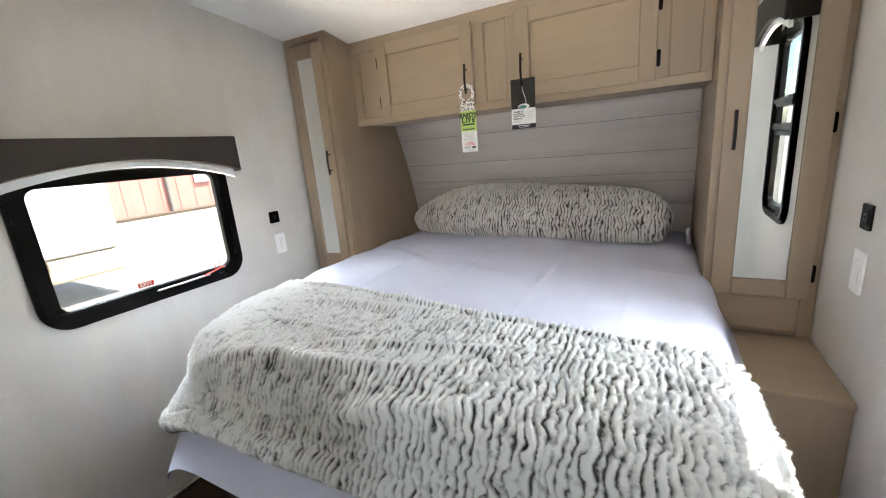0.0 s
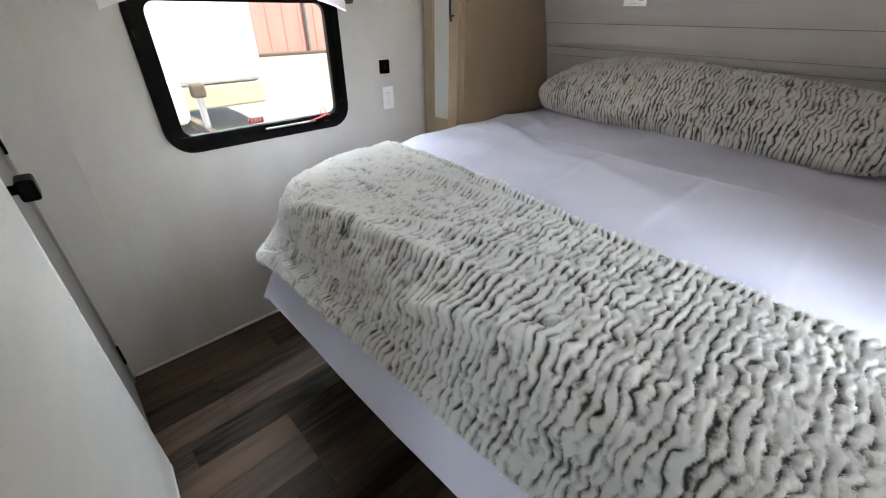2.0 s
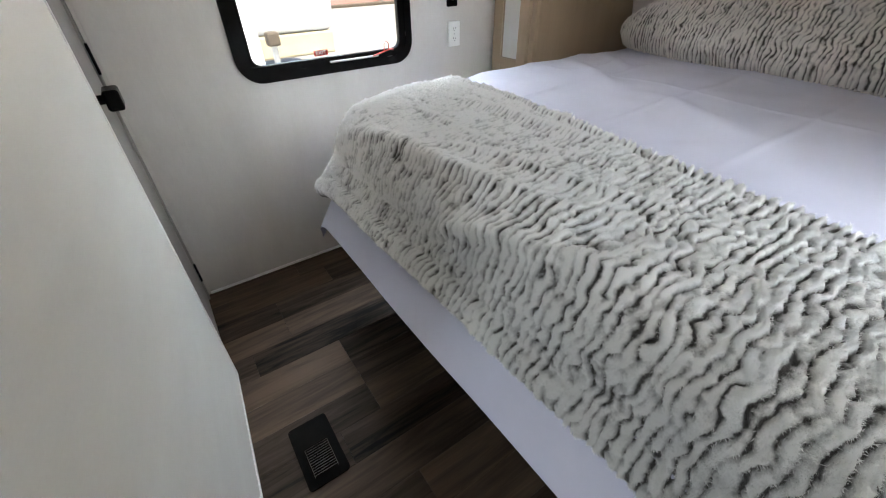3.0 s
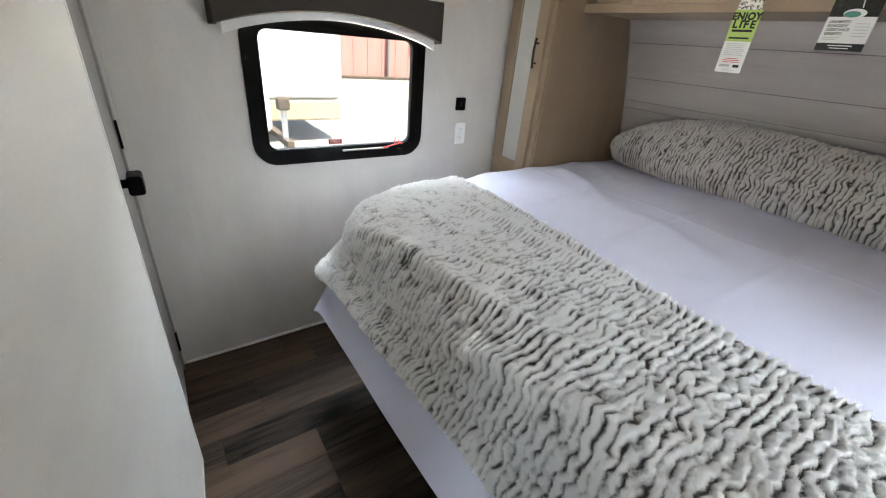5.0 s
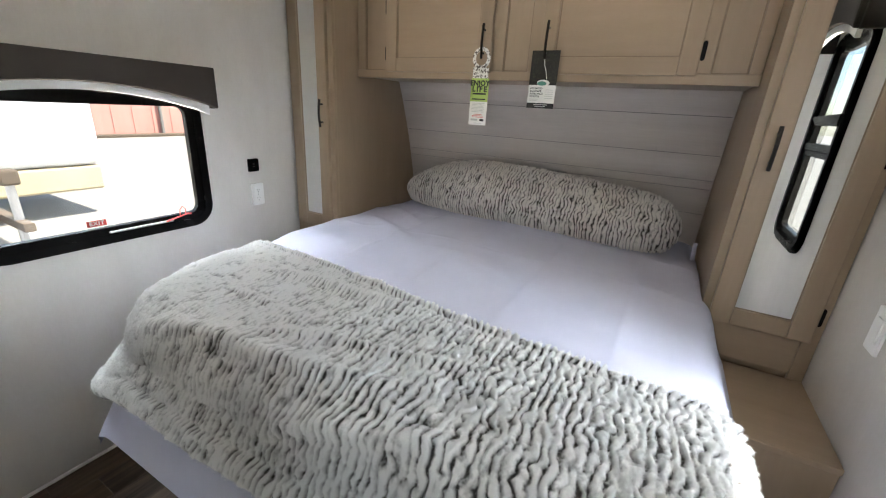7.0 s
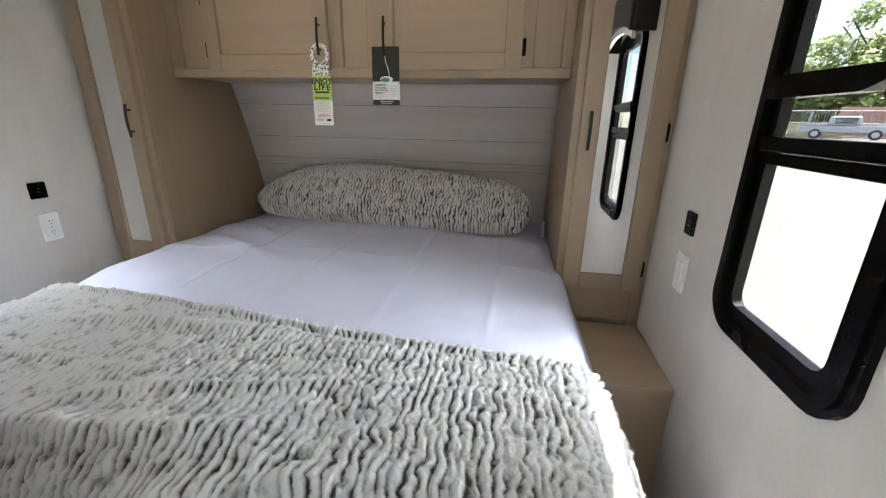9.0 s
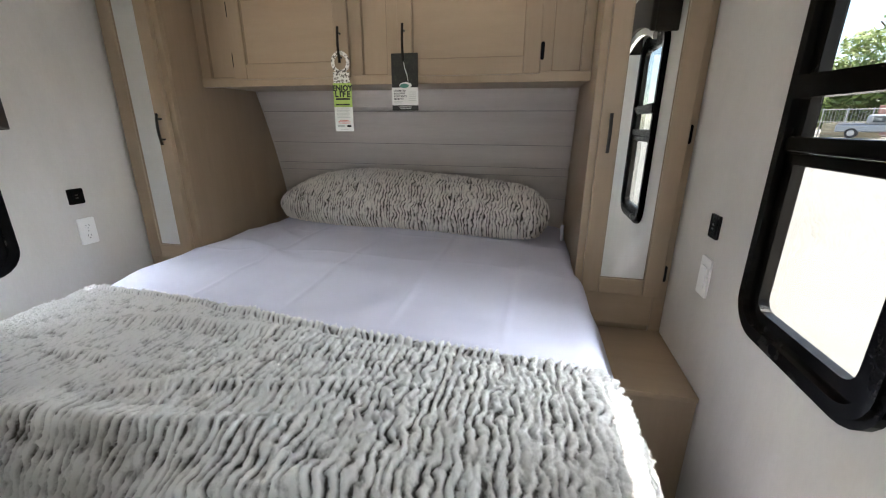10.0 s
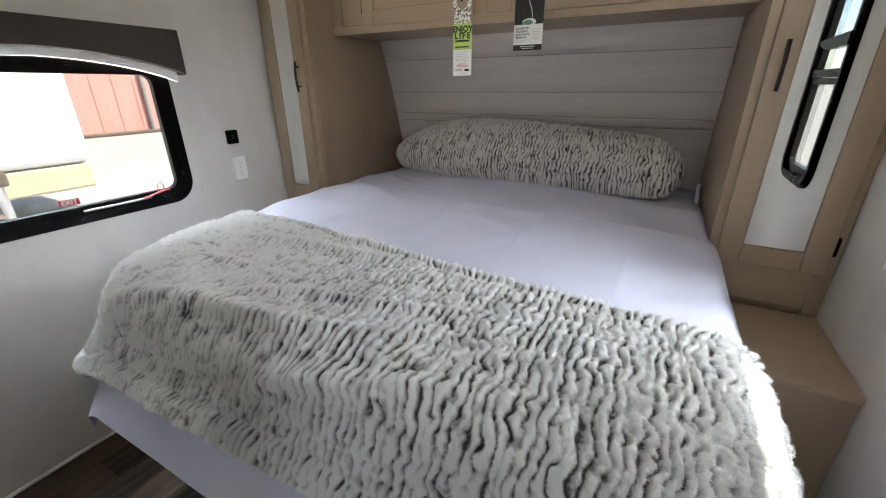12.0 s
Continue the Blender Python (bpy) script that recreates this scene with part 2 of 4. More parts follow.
def add_ring(bm, outer, inner, place, d0, d1):
    """A flat frame between two outlines of equal count, from depth d0 to d1; place(u, v, d) gives the point."""
    loops = [[bm.verts.new(place(u, v, d)) for u, v in loop] for loop, d in ((outer, d0), (outer, d1), (inner, d1), (inner, d0))]
    n = len(outer)
    for a, b in zip(loops, loops[1:] + loops[:1]):
        for k in range(n):
            bm.faces.new((a[k], a[(k + 1) % n], b[(k + 1) % n], b[k]))
    return bm


def add_plate(bm, outline, place, d0, d1):
    a = [bm.verts.new(place(u, v, d0)) for u, v in outline]
    b = [bm.verts.new(place(u, v, d1)) for u, v in outline]
    n = len(outline)
    for k in range(n):
        bm.faces.new((a[k], a[(k + 1) % n], b[(k + 1) % n], b[k]))
    bm.faces.new(a[::-1])
    bm.faces.new(b)
    return bm


def part(name, bm, mat, parent=None, label="", smooth=False):
    bmesh.ops.recalc_face_normals(bm, faces=bm.faces)
    data = bpy.data.meshes.new(name)
    bm.to_mesh(data)
    bm.free()
    data.materials.append(mat)
    if smooth:
        data.shade_smooth()
    ob = new(name, data)
    if parent:
        ob.parent = parent
    if label:
        ob["label"] = label
    return ob


def thing(name, label, category, group="", kind=""):
    return tagged(new(name), label, category, group, kind)


def setting(name, bm, mat, label="", category="wall"):
    return tagged(part(name, bm, mat), label, category, kind="structure")


def lattice(seed):
    """Smooth noise from -1 to 1 over two arrays of coordinates."""
    grid = np.random.RandomState(seed).uniform(-1, 1, (64, 64))

    def at(x, y):
        i, j = np.floor(x).astype(int), np.floor(y).astype(int)
        u, v = x - i, y - j
        u, v = u * u * (3 - 2 * u), v * v * (3 - 2 * v)
        g = lambda a, b: grid[a % 64, b % 64]
        return (g(i, j) * (1 - u) + g(i + 1, j) * u) * (1 - v) + (g(i, j + 1) * (1 - u) + g(i + 1, j + 1) * u) * v
    return at


def sheet_mesh(name, points, mat, parent=None, label="", pile=None, closed=False):
    """A grid of points (rows, columns, 3) as one smooth mesh."""
    rows, cols = points.shape[:2]
    index = np.arange(rows * cols).reshape(rows, cols)
    if closed:
        index = np.hstack([index, index[:, :1]])
    faces = np.stack([index[:-1, :-1], index[:-1, 1:], index[1:, 1:], index[1:, :-1]], -1).reshape(-1, 4)
    data = bpy.data.meshes.new(name)
    data.from_pydata(points.reshape(-1, 3).tolist(), [], faces.tolist())
    if pile is not None:
        data.attributes.new("pile", "FLOAT", "POINT").data.foreach_set("value", pile.ravel().astype(np.float32))
    data.materials.append(mat)
    data.shade_smooth()
    data.update()
    ob = new(name, data)
    ob.parent = parent
    if label:
        ob["label"] = label
    return ob


def strands(points, normals, pile, count, mat, parent, seed, reach, nap):
    """Single fur hairs standing on a plush surface, longer and paler where the pile is high, leaning with the nap."""
    rng = np.random.RandomState(seed)
    p, n, w = points.reshape(-1, 3), normals.reshape(-1, 3), pile.ravel()
    chance = (w + 0.05) ** 2
    pick = rng.choice(len(p), count, p=chance / chance.sum())
    base = p[pick] + rng.normal(0, 0.0012, (count, 3))
    lean = rng.normal(0, 0.8, (count, 3)) + np.array(nap)
    lean -= (lean * n[pick]).sum(-1, keepdims=True) * n[pick]
    lean /= np.linalg.norm(lean, axis=-1, keepdims=True) + 1e-9
    tall = reach * (0.5 + 0.6 * rng.random_sample((count, 1))) * (0.45 + 0.65 * w[pick][:, None])
    tip = base + n[pick] * tall * 0.6 + lean * tall * 0.9
    side = np.cross(n[pick], lean) * 0.00055
    verts = np.stack([base - side, base + side, tip], 1).reshape(-1, 3)
    shade = np.stack([w[pick] * 0.75, w[pick] * 0.75, w[pick] + 0.18], 1)
    data = bpy.data.meshes.new("fur")
    data.from_pydata(verts.tolist(), [], np.arange(count * 3).reshape(-1, 3).tolist())
    data.attributes.new("pile", "FLOAT", "POINT").data.foreach_set("value", shade.ravel().astype(np.float32))
    data.materials.append(mat)
    ob = new("fur", data)
    ob.parent = parent
    ob["kind"] = "stuff"
    return ob


def ruche(u, v, seed, pitch, calm=1.0):
    """Height from 0 to 1 of a ruched plush: broad wandering rows along v with narrow broken grooves between them."""
    a, b, c = lattice(seed), lattice(seed + 1), lattice(seed + 2)
    w = u + calm * (0.0085 * a(u * 20, v * 30) + 0.0065 * b(u * 42 + 7, v * 56) + 0.0026 * c(u * 110, v * 125)) + 0.012 * c(u * 2.2, v * 3.1)
    phase = w / pitch
    row, part_way = np.floor(phase), phase - np.floor(phase)
    valley = np.abs(2 * part_way ** 1.3 - 1) ** 2.0
    deep = np.clip(0.90 + 0.62 * b(np.floor(phase + 0.5) * 3.7 + 0.5, v * 30 + 5) + 0.22 * a(u * 60, v * 90), 0.40, 1)
    tuft = 0.5 + 0.5 * a(row * 5.3 + 0.5, v * 48)
    dent = np.clip(c(u * 36 + 3, v * 44) - 0.25, 0, 1)
    fuzz = 0.16 * c(u * 130, v * 140) + 0.09 * b(u * 300, v * 300)
    return np.clip((1 - valley * deep) * (0.54 + 0.46 * tuft) * (1 - 0.65 * dent) + fuzz, 0, 1)


def grid_normals(points):
    du, dv = np.gradient(points, axis=0), np.gradient(points, axis=1)
    n = np.cross(dv, du)
    return n / (np.linalg.norm(n, axis=-1, keepdims=True) + 1e-12)


# ---- structure ----
WIDTH, TOP = 2.32, 2.085
WIN_L = dict(y0=-1.344, y1=-0.578, z0=0.867, z1=1.425)
WIN_R = dict(y0=-0.995, y1=-0.56, z0=0.925, z1=1.80)
REAR = dict(y0=-3.9, y1=-2.9, z0=0.95, z1=1.75)
BACK, NOSE, TAIL = -1.755, 1.0, -4.6


def side_wall(name, x0, x1, win, label):
    bm = bmesh.new()
    marks = [TAIL]
    for w in (REAR, win):
        y0, y1, z0, z1 = w["y0"] + 0.028, w["y1"] - 0.028, w["z0"] + 0.028, w["z1"] - 0.028
        add_box(bm, (x0, marks[-1], -0.02), (x1, y0, 2.3))
        add_box(bm, (x0, y0, -0.02), (x1, y1, z0))
        add_box(bm, (x0, y0, z1), (x1, y1, 2.3))
        marks.append(y1)
    add_box(bm, (x0, marks[-1], -0.02), (x1, NOSE, 2.3))
    return setting(name, bm, WALLPAPER, label)


west = side_wall("wall_west", -0.022, 0.0, WIN_L, "off-white vinyl caravan wall with faint grain")
east = side_wall("wall_east", WIDTH, WIDTH + 0.022, WIN_R, "off-white vinyl caravan wall with faint grain")
subfloor = setting("floor", box((0, TAIL, -0.05), (WIDTH, NOSE, -0.004)), BLACK, "dark grey-brown wood-look vinyl plank floor", "floor")
setting("wall_north", box((-0.05, NOSE, -0.02), (WIDTH + 0.05, NOSE + 0.05, 2.3)), WALLPAPER, "plain front wall behind the headboard")
setting("wall_south", box((-0.05, TAIL - 0.05, -0.02), (WIDTH + 0.05, TAIL, 2.3)), WALLPAPER, "plain off-white wall closing the corridor")

# ceiling: flat, then bending down to the head of the bed
bm = bmesh.new()
profile = [(TAIL - 0.05, TOP), (-0.75, TOP)]
profile += [(-0.75 + 0.85 * k / 10, TOP - 0.105 * (k / 10) ** 1.7) for k in range(1, 11)] + [(NOSE + 0.05, 1.80)]
lower = [[bm.verts.new((x, y, z)) for y, z in profile] for x in (-0.04, WIDTH + 0.04)]
upper = [[bm.verts.new((x, y, 2.28)) for y, z in profile] for x in (-0.04, WIDTH + 0.04)]
for k in range(len(profile) - 1):
    bm.faces.new((lower[0][k], lower[1][k], lower[1][k + 1], lower[0][k + 1]))
    bm.faces.new((upper[0][k], upper[1][k], upper[1][k + 1], upper[0][k + 1]))
    for e in (0, 1):
        bm.faces.new((lower[e][k], lower[e][k + 1], upper[e][k + 1], upper[e][k]))
for k in (0, -1):
    bm.faces.new((lower[0][k], lower[1][k], upper[1][k], upper[0][k]))
for y in (-1.55, -1.15, -0.78):
    add_box(bm, (0.0, y - 0.012, TOP - 0.003), (WIDTH, y + 0.012, TOP + 0.01), 0.001, 1)
add_box(bm, (0.30, -0.115, TOP - 0.064), (1.98, -0.095, TOP - 0.045), 0.001, 1)
setting("ceiling", bm, CEILING, "white panelled caravan ceiling, bending down at the front", "ceiling")

# rear wall of the bedroom: closed grey door, glossy panel, doorway
panel = tagged(part("door_2", box((0.0, -0.018, 0.012), (0.966, 0.018, 2.0), 0.003), PARTITION), "open glossy off-white door leaf near the rear wall", "door", kind="structure")
part("edge_trim", box((-0.006, -0.018, 0.012), (-0.0002, 0.0205, 2.0), 0.001, 1), WHITE_PLASTIC, panel, "thin pale edge trim")
part("foot_trim", box((0.0, 0.0182, 0.012), (0.966, 0.0215, 0.024), 0.001, 1), WHITE_PLASTIC, panel, "thin pale foot trim")
panel.matrix_world = pose(0.557, BACK - 0.001, 0, 0, 0, -4.2)
setting("wall_rear_stub", box((2.24, -1.86, 0), (WIDTH, -1.82, TOP + 0.05), 0.002), PARTITION, "narrow off-white wall stub beside the doorway")
setting("wall_rear_header", box((1.58, -1.86, 2.01), (2.24, -1.82, TOP + 0.05), 0.002), PARTITION, "off-white header over the doorway")
setting("wall_rear", box((0.0, -1.86, 0.0), (1.58, -1.82, TOP + 0.05)), PARTITION, "off-white rear wall beside the doorway")
door = tagged(part("door_1", box((0.045, BACK - 0.02, 0.012), (0.549, BACK, 1.98), 0.003), GREY_DOOR), "closed taupe-grey door in the rear wall", "door", kind="structure")
part("door_frame", box((0.0, BACK - 0.02, 0.0), (0.043, BACK + 0.006, TOP), 0.003), GREY_DOOR, door)
for z in (0.16, 1.02, 1.86):
    hinge = part("hinge", box((0.036, BACK + 0.004, z - 0.045), (0.054, BACK + 0.012, z + 0.045), 0.002), BLACK, door, "black door hinge")
bm = bmesh.new()
add_box(bm, (0.478, BACK - 0.001, 0.93), (0.522, BACK + 0.005, 1.06), 0.002)
knob = part("lock_plate", bm, BLACK, door, "black lock plate")
bm = bmesh.new()
add_tube(bm, [(0.5, BACK + 0.004, 0.995), (0.5, BACK + 0.03, 0.995)], 0.011, 12)
add_box(bm, (0.462, BACK + 0.028, 0.970), (0.532, BACK + 0.062, 1.018), 0.007)
part("knob", bm, BLACK, door, "black square door knob")

# trims
tagged(part("baseboard", box((0.0, -1.739, 0.0), (0.008, -0.10, 0.014), 0.003), WHITE_PLASTIC), "thin white bead along the wall foot", "trim", kind="structure")
# thin strip added to give the wall's change of shading an edge
tagged(part("wall_shade_step", box((0.0, -1.739, 0.015), (0.0025, -1.60, TOP - 0.01), 0.001, 1), WALLPAPER), "thin off-white wall strip, added to mark a change of shading", "trim", kind="structure")


# ---- windows ----
def window(name, x, sign, win, frame_w, radius, bars, label):
    """A black frame round a pane, on the wall face at x; sign: which way the room lies."""
    cy, cz = (win["y0"] + win["y1"]) / 2, (win["z0"] + win["z1"]) / 2
    w, h = win["y1"] - win["y0"], win["z1"] - win["z0"]
    place = lambda u, v, d: (x + sign * d, cy + u, cz + v)
    top = tagged(new(name), label, "window", kind="structure")
    bm = bmesh.new()
    add_ring(bm, rounded(w, h, radius), rounded(w - 0.03, h - 0.03, radius - 0.012), place, -0.01, 0.014)
    add_ring(bm, rounded(w - 0.026, h - 0.026, radius - 0.01), rounded(w - 0.07, h - 0.07, radius - 0.03), place, -0.012, 0.021)
    add_ring(bm, rounded(w - 0.068, h - 0.068, radius - 0.03), rounded(w - 2 * frame_w, h - 2 * frame_w, max(radius - 0.055, 0.012)), place, -0.016, 0.008)
    part("window_frame", bm, BLACK, top, "glossy black rounded window frame")
    pane = part("pane", add_plate(bmesh.new(), rounded(w - 0.08, h - 0.08, 0.03), place, -0.014, -0.010), GLASS, top, "clear glass pane")
    pane.visible_shadow = False
    for z0, z1, d in bars:
        part("rail", box((min(x - sign * 0.009, x + sign * d), win["y0"] + 0.03, z0), (max(x - sign * 0.009, x + sign * d), win["y1"] - 0.03, z1), 0.003), BLACK, top, "black window rail")
    return top


window_1 = window("window_1", 0.0, 1, WIN_L, 0.062, 0.09, [(0.895, 0.93, 0.014)], "black-framed caravan window with rounded corners")
window_2 = window("window_2", WIDTH, -1, WIN_R, 0.07, 0.085, [(1.338, 1.368, 0.016), (1.312, 1.336, 0.01)], "tall black-framed escape window with a cross rail and release arm")
bm = bmesh.new()
bar = [(-0.588, 1.440), (-0.845, 1.440), (-0.925, 1.466), (-0.925, 1.476), (-0.588, 1.484)]
add_plate(bm, bar, lambda u, v, d: (WIDTH - d, u, v), -0.008, 0.026)
part("latch_arm", bm, BLACK, window_2, "black tapering release arm")
# corridor windows are out of view, added to go with the corridor lamps
for x, name in ((0.0, "window_3"), (WIDTH, "window_4")):
    window(name, x, 1 if x == 0 else -1, REAR, 0.06, 0.08, [], "unseen black-framed corridor window, added for light from behind")

# latch bar with red pull, and the exit sticker on the pane
part("latch_bar", box((0.020, -0.985, 0.909), (0.030, -0.76, 0.916), 0.002), GREY_DOOR, window_1, "thin grey latch bar")
bm = add_tube(bmesh.new(), [(0.032, -0.79, 0.915), (0.034, -0.745, 0.925), (0.034, -0.705, 0.933), (0.034, -0.69, 0.93)], 0.003, 8)
part("latch_pull", bm, RED_INK, window_1, "red plastic release pull", True)
bm = add_tube(bmesh.new(), [(0.034, -0.735, 0.93), (0.034, -0.733, 0.955), (0.034, -0.722, 0.968), (0.034, -0.711, 0.955), (0.034, -0.713, 0.93)], 0.0018, 6)
part("latch_loop", bm, RED_INK, window_1, "thin red loop", True)


def letters(body, size, at, turn, mat, parent, spacing=1.0, bold=0.0):
    curve = bpy.data.curves.new("letters", "FONT")
    curve.body, curve.size, curve.align_x, curve.align_y = body, size, "CENTER", "CENTER"
    curve.space_character, curve.offset, curve.extrude = spacing, bold, 0.00015
    curve.materials.append(mat)
    ob = new("letters", curve)
    ob.matrix_world = Matrix.Translation(at) @ turn
    ob.parent = parent
    ob["label"] = "printed word"
    return ob


part("exit_sticker", box((-0.0098, -1.035, 0.935), (-0.009, -0.975, 0.957)), RED_INK, window_1, "red exit sticker on the pane")
letters("EXIT", 0.021, (-0.0085, -1.005, 0.946), pose(0, 0, 0, 90, 0, 90), CARD_WHITE, window_1, 1.1, 0.0006)


def valance(y0, y1, z_top, z_end, z_mid, x, sign, label):
    """An upholstered box over a window, its lower edge an arch with a white band."""
    top = thing("valance", label, "valance", "window valances")
    n = 24

    def arch(z_a, z_b, inset):
        a, b = y0 + inset, y1 - inset
        return [(a + (b - a) * k / n, z_a + (z_b - z_a) * max(0.0, 1 - abs(2 * k / n - 1) ** 1.9) ** 0.9) for k in range(n + 1)]

    def slab(bm, low, high, d0, d1):
        rings = []
        for d in (d0, d1):
            rings.append([[bm.verts.new((x + sign * d, y, z)) for y, z in line] for line in (low, high)])
        m = len(low)
        for k in range(m - 1):
            for r in rings:
                bm.faces.new((r[0][k], r[0][k + 1], r[1][k + 1], r[1][k]))
            for l in (0, 1):
                bm.faces.new((rings[0][l][k], rings[0][l][k + 1], rings[1][l][k + 1], rings[1][l][k]))
        for k in (0, m - 1):
            bm.faces.new((rings[0][0][k], rings[0][1][k], rings[1][1][k], rings[1][0][k]))
        return bm

    low = arch(z_end, z_mid, 0.0)
    bm = slab(bmesh.new(), low, [(y, z_top) for y, z in low], 0.086, 0.106)
    front = part("front_panel", bm, VALANCE, top)
    front.modifiers.new("soft_edges", "BEVEL").width = 0.004
    for a in (y0, y1 - 0.016):
        part("side_panel", box((min(x, x + sign * 0.0855), a, z_end), (max(x, x + sign * 0.0855), a + 0.016, z_top), 0.003), VALANCE, top)
    part("top_panel", box((min(x, x + sign * 0.0855), y0 + 0.0165, z_top - 0.016), (max(x, x + sign * 0.0855), y1 - 0.0165, z_top), 0.002), VALANCE, top)
    low = arch(z_end - 0.024, z_mid - 0.024, 0.028)
    bm = slab(bmesh.new(), low, [(y, z + 0.034) for y, z in low], 0.070, 0.0855)
    part("band", bm, WHITE_CLOTH, top, "white band along the arched edge")
    return top


valance(-1.432, -0.553, 1.518, 1.362, 1.432, 0.0, 1, "dark brown upholstered valance with arched white-banded edge")
valance(-1.075, -0.47, 1.93, 1.745, 1.80, WIDTH, -1, "dark brown upholstered valance with arched white-banded edge")


# ---- cabinets ----
def shaker(parent_name, parent, x0, x1, z0, z1, y, stile, mat_up, mat_across, thick=0.02):
    """Four frame members round an opening; returns the opening."""
    part("stile", box((x0, y, z0), (x0 + stile, y + thick, z1), 0.0025), mat_up, parent)
    part("stile", box((x1 - stile, y, z0), (x1, y + thick, z1), 0.0025), mat_up, parent)
    part("rail", box((x0 + stile + 0.0004, y + 0.0006, z0), (x1 - stile - 0.0004, y + thick, z0 + stile), 0.0025), mat_across, parent)
    part("rail", box((x0 + stile + 0.0004, y + 0.0006, z1 - stile), (x1 - stile - 0.0004, y + thick, z1), 0.0025), mat_across, parent)
    return x0 + stile, x1 - stile, z0 + stile, z1 - stile


def bead(parent, x0, x1, z0, z1, y, w=0.0045):
    """A thin glazed line round a sunk panel."""
    bm = bmesh.new()
    add_box(bm, (x0, y - 0.002, z0), (x0 + w, y, z1))
    add_box(bm, (x1 - w, y - 0.002, z0), (x1, y, z1))
    add_box(bm, (x0 + w, y - 0.002, z0), (x1 - w, y, z0 + w))
    add_box(bm, (x0 + w, y - 0.002, z1 - w), (x1 - w, y, z1))
    return part("bead", bm, GLAZE, parent, "darker glazed line")


def bar_pull(parent, x, y, z0, z1):
    """A square bar on two short posts, in front of the plane y."""
    path = [(x, y - 0.019 - 0.007 * math.sin(math.pi * k / 8), z0 + (z1 - z0) * k / 8) for k in range(9)]
    bm = add_tube(bmesh.new(), path, 0.0055, 6)
    for z in (z0 + 0.022, z1 - 0.022):
        add_tube(bm, [(x, y - 0.021, z), (x, y, z)], 0.0042, 8)
    return part("pull", bm, BRONZE, parent, "dark bronze bar pull")


def leaf_hinge(parent, x, y, z):
    bm = bmesh.new()
    add_plate(bm, rounded(0.014, 0.062, 0.0069, 4), lambda u, v, d: (x + u, y + d, z + v), -0.006, 0.0)
    return part("hinge", bm, BLACK, parent, "black face hinge")


def wardrobe(x0, x1, hinge_left, y, label, base):
    top = thing("wardrobe", label, "wardrobe", "wardrobes beside the bed")
    inner, outer = (x1, x0) if hinge_left else (x0, x1)
    side = 0.016 if not hinge_left else -0.016
    part("side_panel", box((min(inner, inner + side), y + 0.0205, 0.0), (max(inner, inner + side), 0.86, 2.06), 0.002), MAPLE, top)
    # face frame
    part("face_stile", box((x0, y, 0.0), (x0 + 0.042, y + 0.02, 2.06), 0.002), MAPLE, top)
    part("face_stile", box((x1 - 0.042, y, 0.0), (x1, y + 0.02, 2.06), 0.002), MAPLE, top)
    part("face_rail", box((x0 + 0.0425, y + 0.0006, 1.985), (x1 - 0.0425, y + 0.02, 2.06), 0.002), MAPLE_ACROSS, top)
    part("face_rail", box((x0 + 0.0425, y + 0.0006, base), (x1 - 0.0425, y + 0.02, 0.81), 0.002), MAPLE_ACROSS, top)
    part("back_panel", box((x0 + 0.02, y + 0.022, 0.0), (x1 - 0.02, y + 0.03, 2.0)), MAPLE, top)
    # door
    d0, d1 = x0 + 0.026, x1 - 0.026
    leaf = part("door", box((d0 + 0.03, y - 0.009, 0.80), (d1 - 0.03, y - 0.004, 1.94), 0.001, 1), MAPLE, top, "framed mirror door")
    stile = 0.062
    part("stile", box((d0, y - 0.022, 0.775), (d0 + stile, y - 0.001, 1.965), 0.003), MAPLE, leaf)
    part("stile", box((d1 - stile, y - 0.022, 0.775), (d1, y - 0.001, 1.965), 0.003), MAPLE, leaf)
    for z in (0.775, 1.965 - stile):
        part("rail", box((d0 + stile + 0.0004, y - 0.0214, z), (d1 - stile - 0.0004, y - 0.001, z + stile), 0.003), MAPLE_ACROSS, leaf)
    part("mirror", box((d0 + stile - 0.004, y - 0.0135, 0.775 + stile - 0.004), (d1 - stile + 0.004, y - 0.0105, 1.965 - stile + 0.004)), MIRROR, leaf, "narrow mirror pane")
    bead(leaf, d0 + stile, d1 - stile, 0.775 + stile, 1.965 - stile, y - 0.0136, 0.003)
    hx, px = (d0 - 0.006, d1 - 0.03) if hinge_left else (d1 + 0.006, d0 + 0.03)
    bar_pull(leaf, px, y - 0.022, 1.297, 1.425)
    for z in (0.865, 1.36, 1.86):
        leaf_hinge(leaf, hx, y - 0.001, z)
    return top


wardrobe(0.0015, 0.295, True, -0.082, "light maple wardrobe with a narrow mirror door", 0.60)
wardrobe(1.985, WIDTH - 0.0015, False, -0.062, "light maple wardrobe with a narrow mirror door", 0.645)

# nightstand box in front of the right wardrobe
stand = thing("nightstand", "light maple nightstand box between bed and wall", "nightstand")
part("body", box((2.02, -0.462, 0.0), (WIDTH - 0.002, -0.065, 0.607), 0.002), MAPLE, stand)
part("top", box((2.005, -0.470, 0.6075), (WIDTH - 0.002, -0.0635, 0.627), 0.003), MAPLE_ACROSS, stand)

cab = thing("overhead_cabinet", "light maple overhead cabinet with two shaker doors", "cabinet")
CY = 0.10
CX0, CX1, CZ0, CZ1 = 0.296, 1.984, 1.548, 1.985
part("bottom_panel", box((CX0, CY + 0.021, CZ0 + 0.004), (CX1, 0.62, CZ0 + 0.018), 0.001, 1), MAPLE_ACROSS, cab)
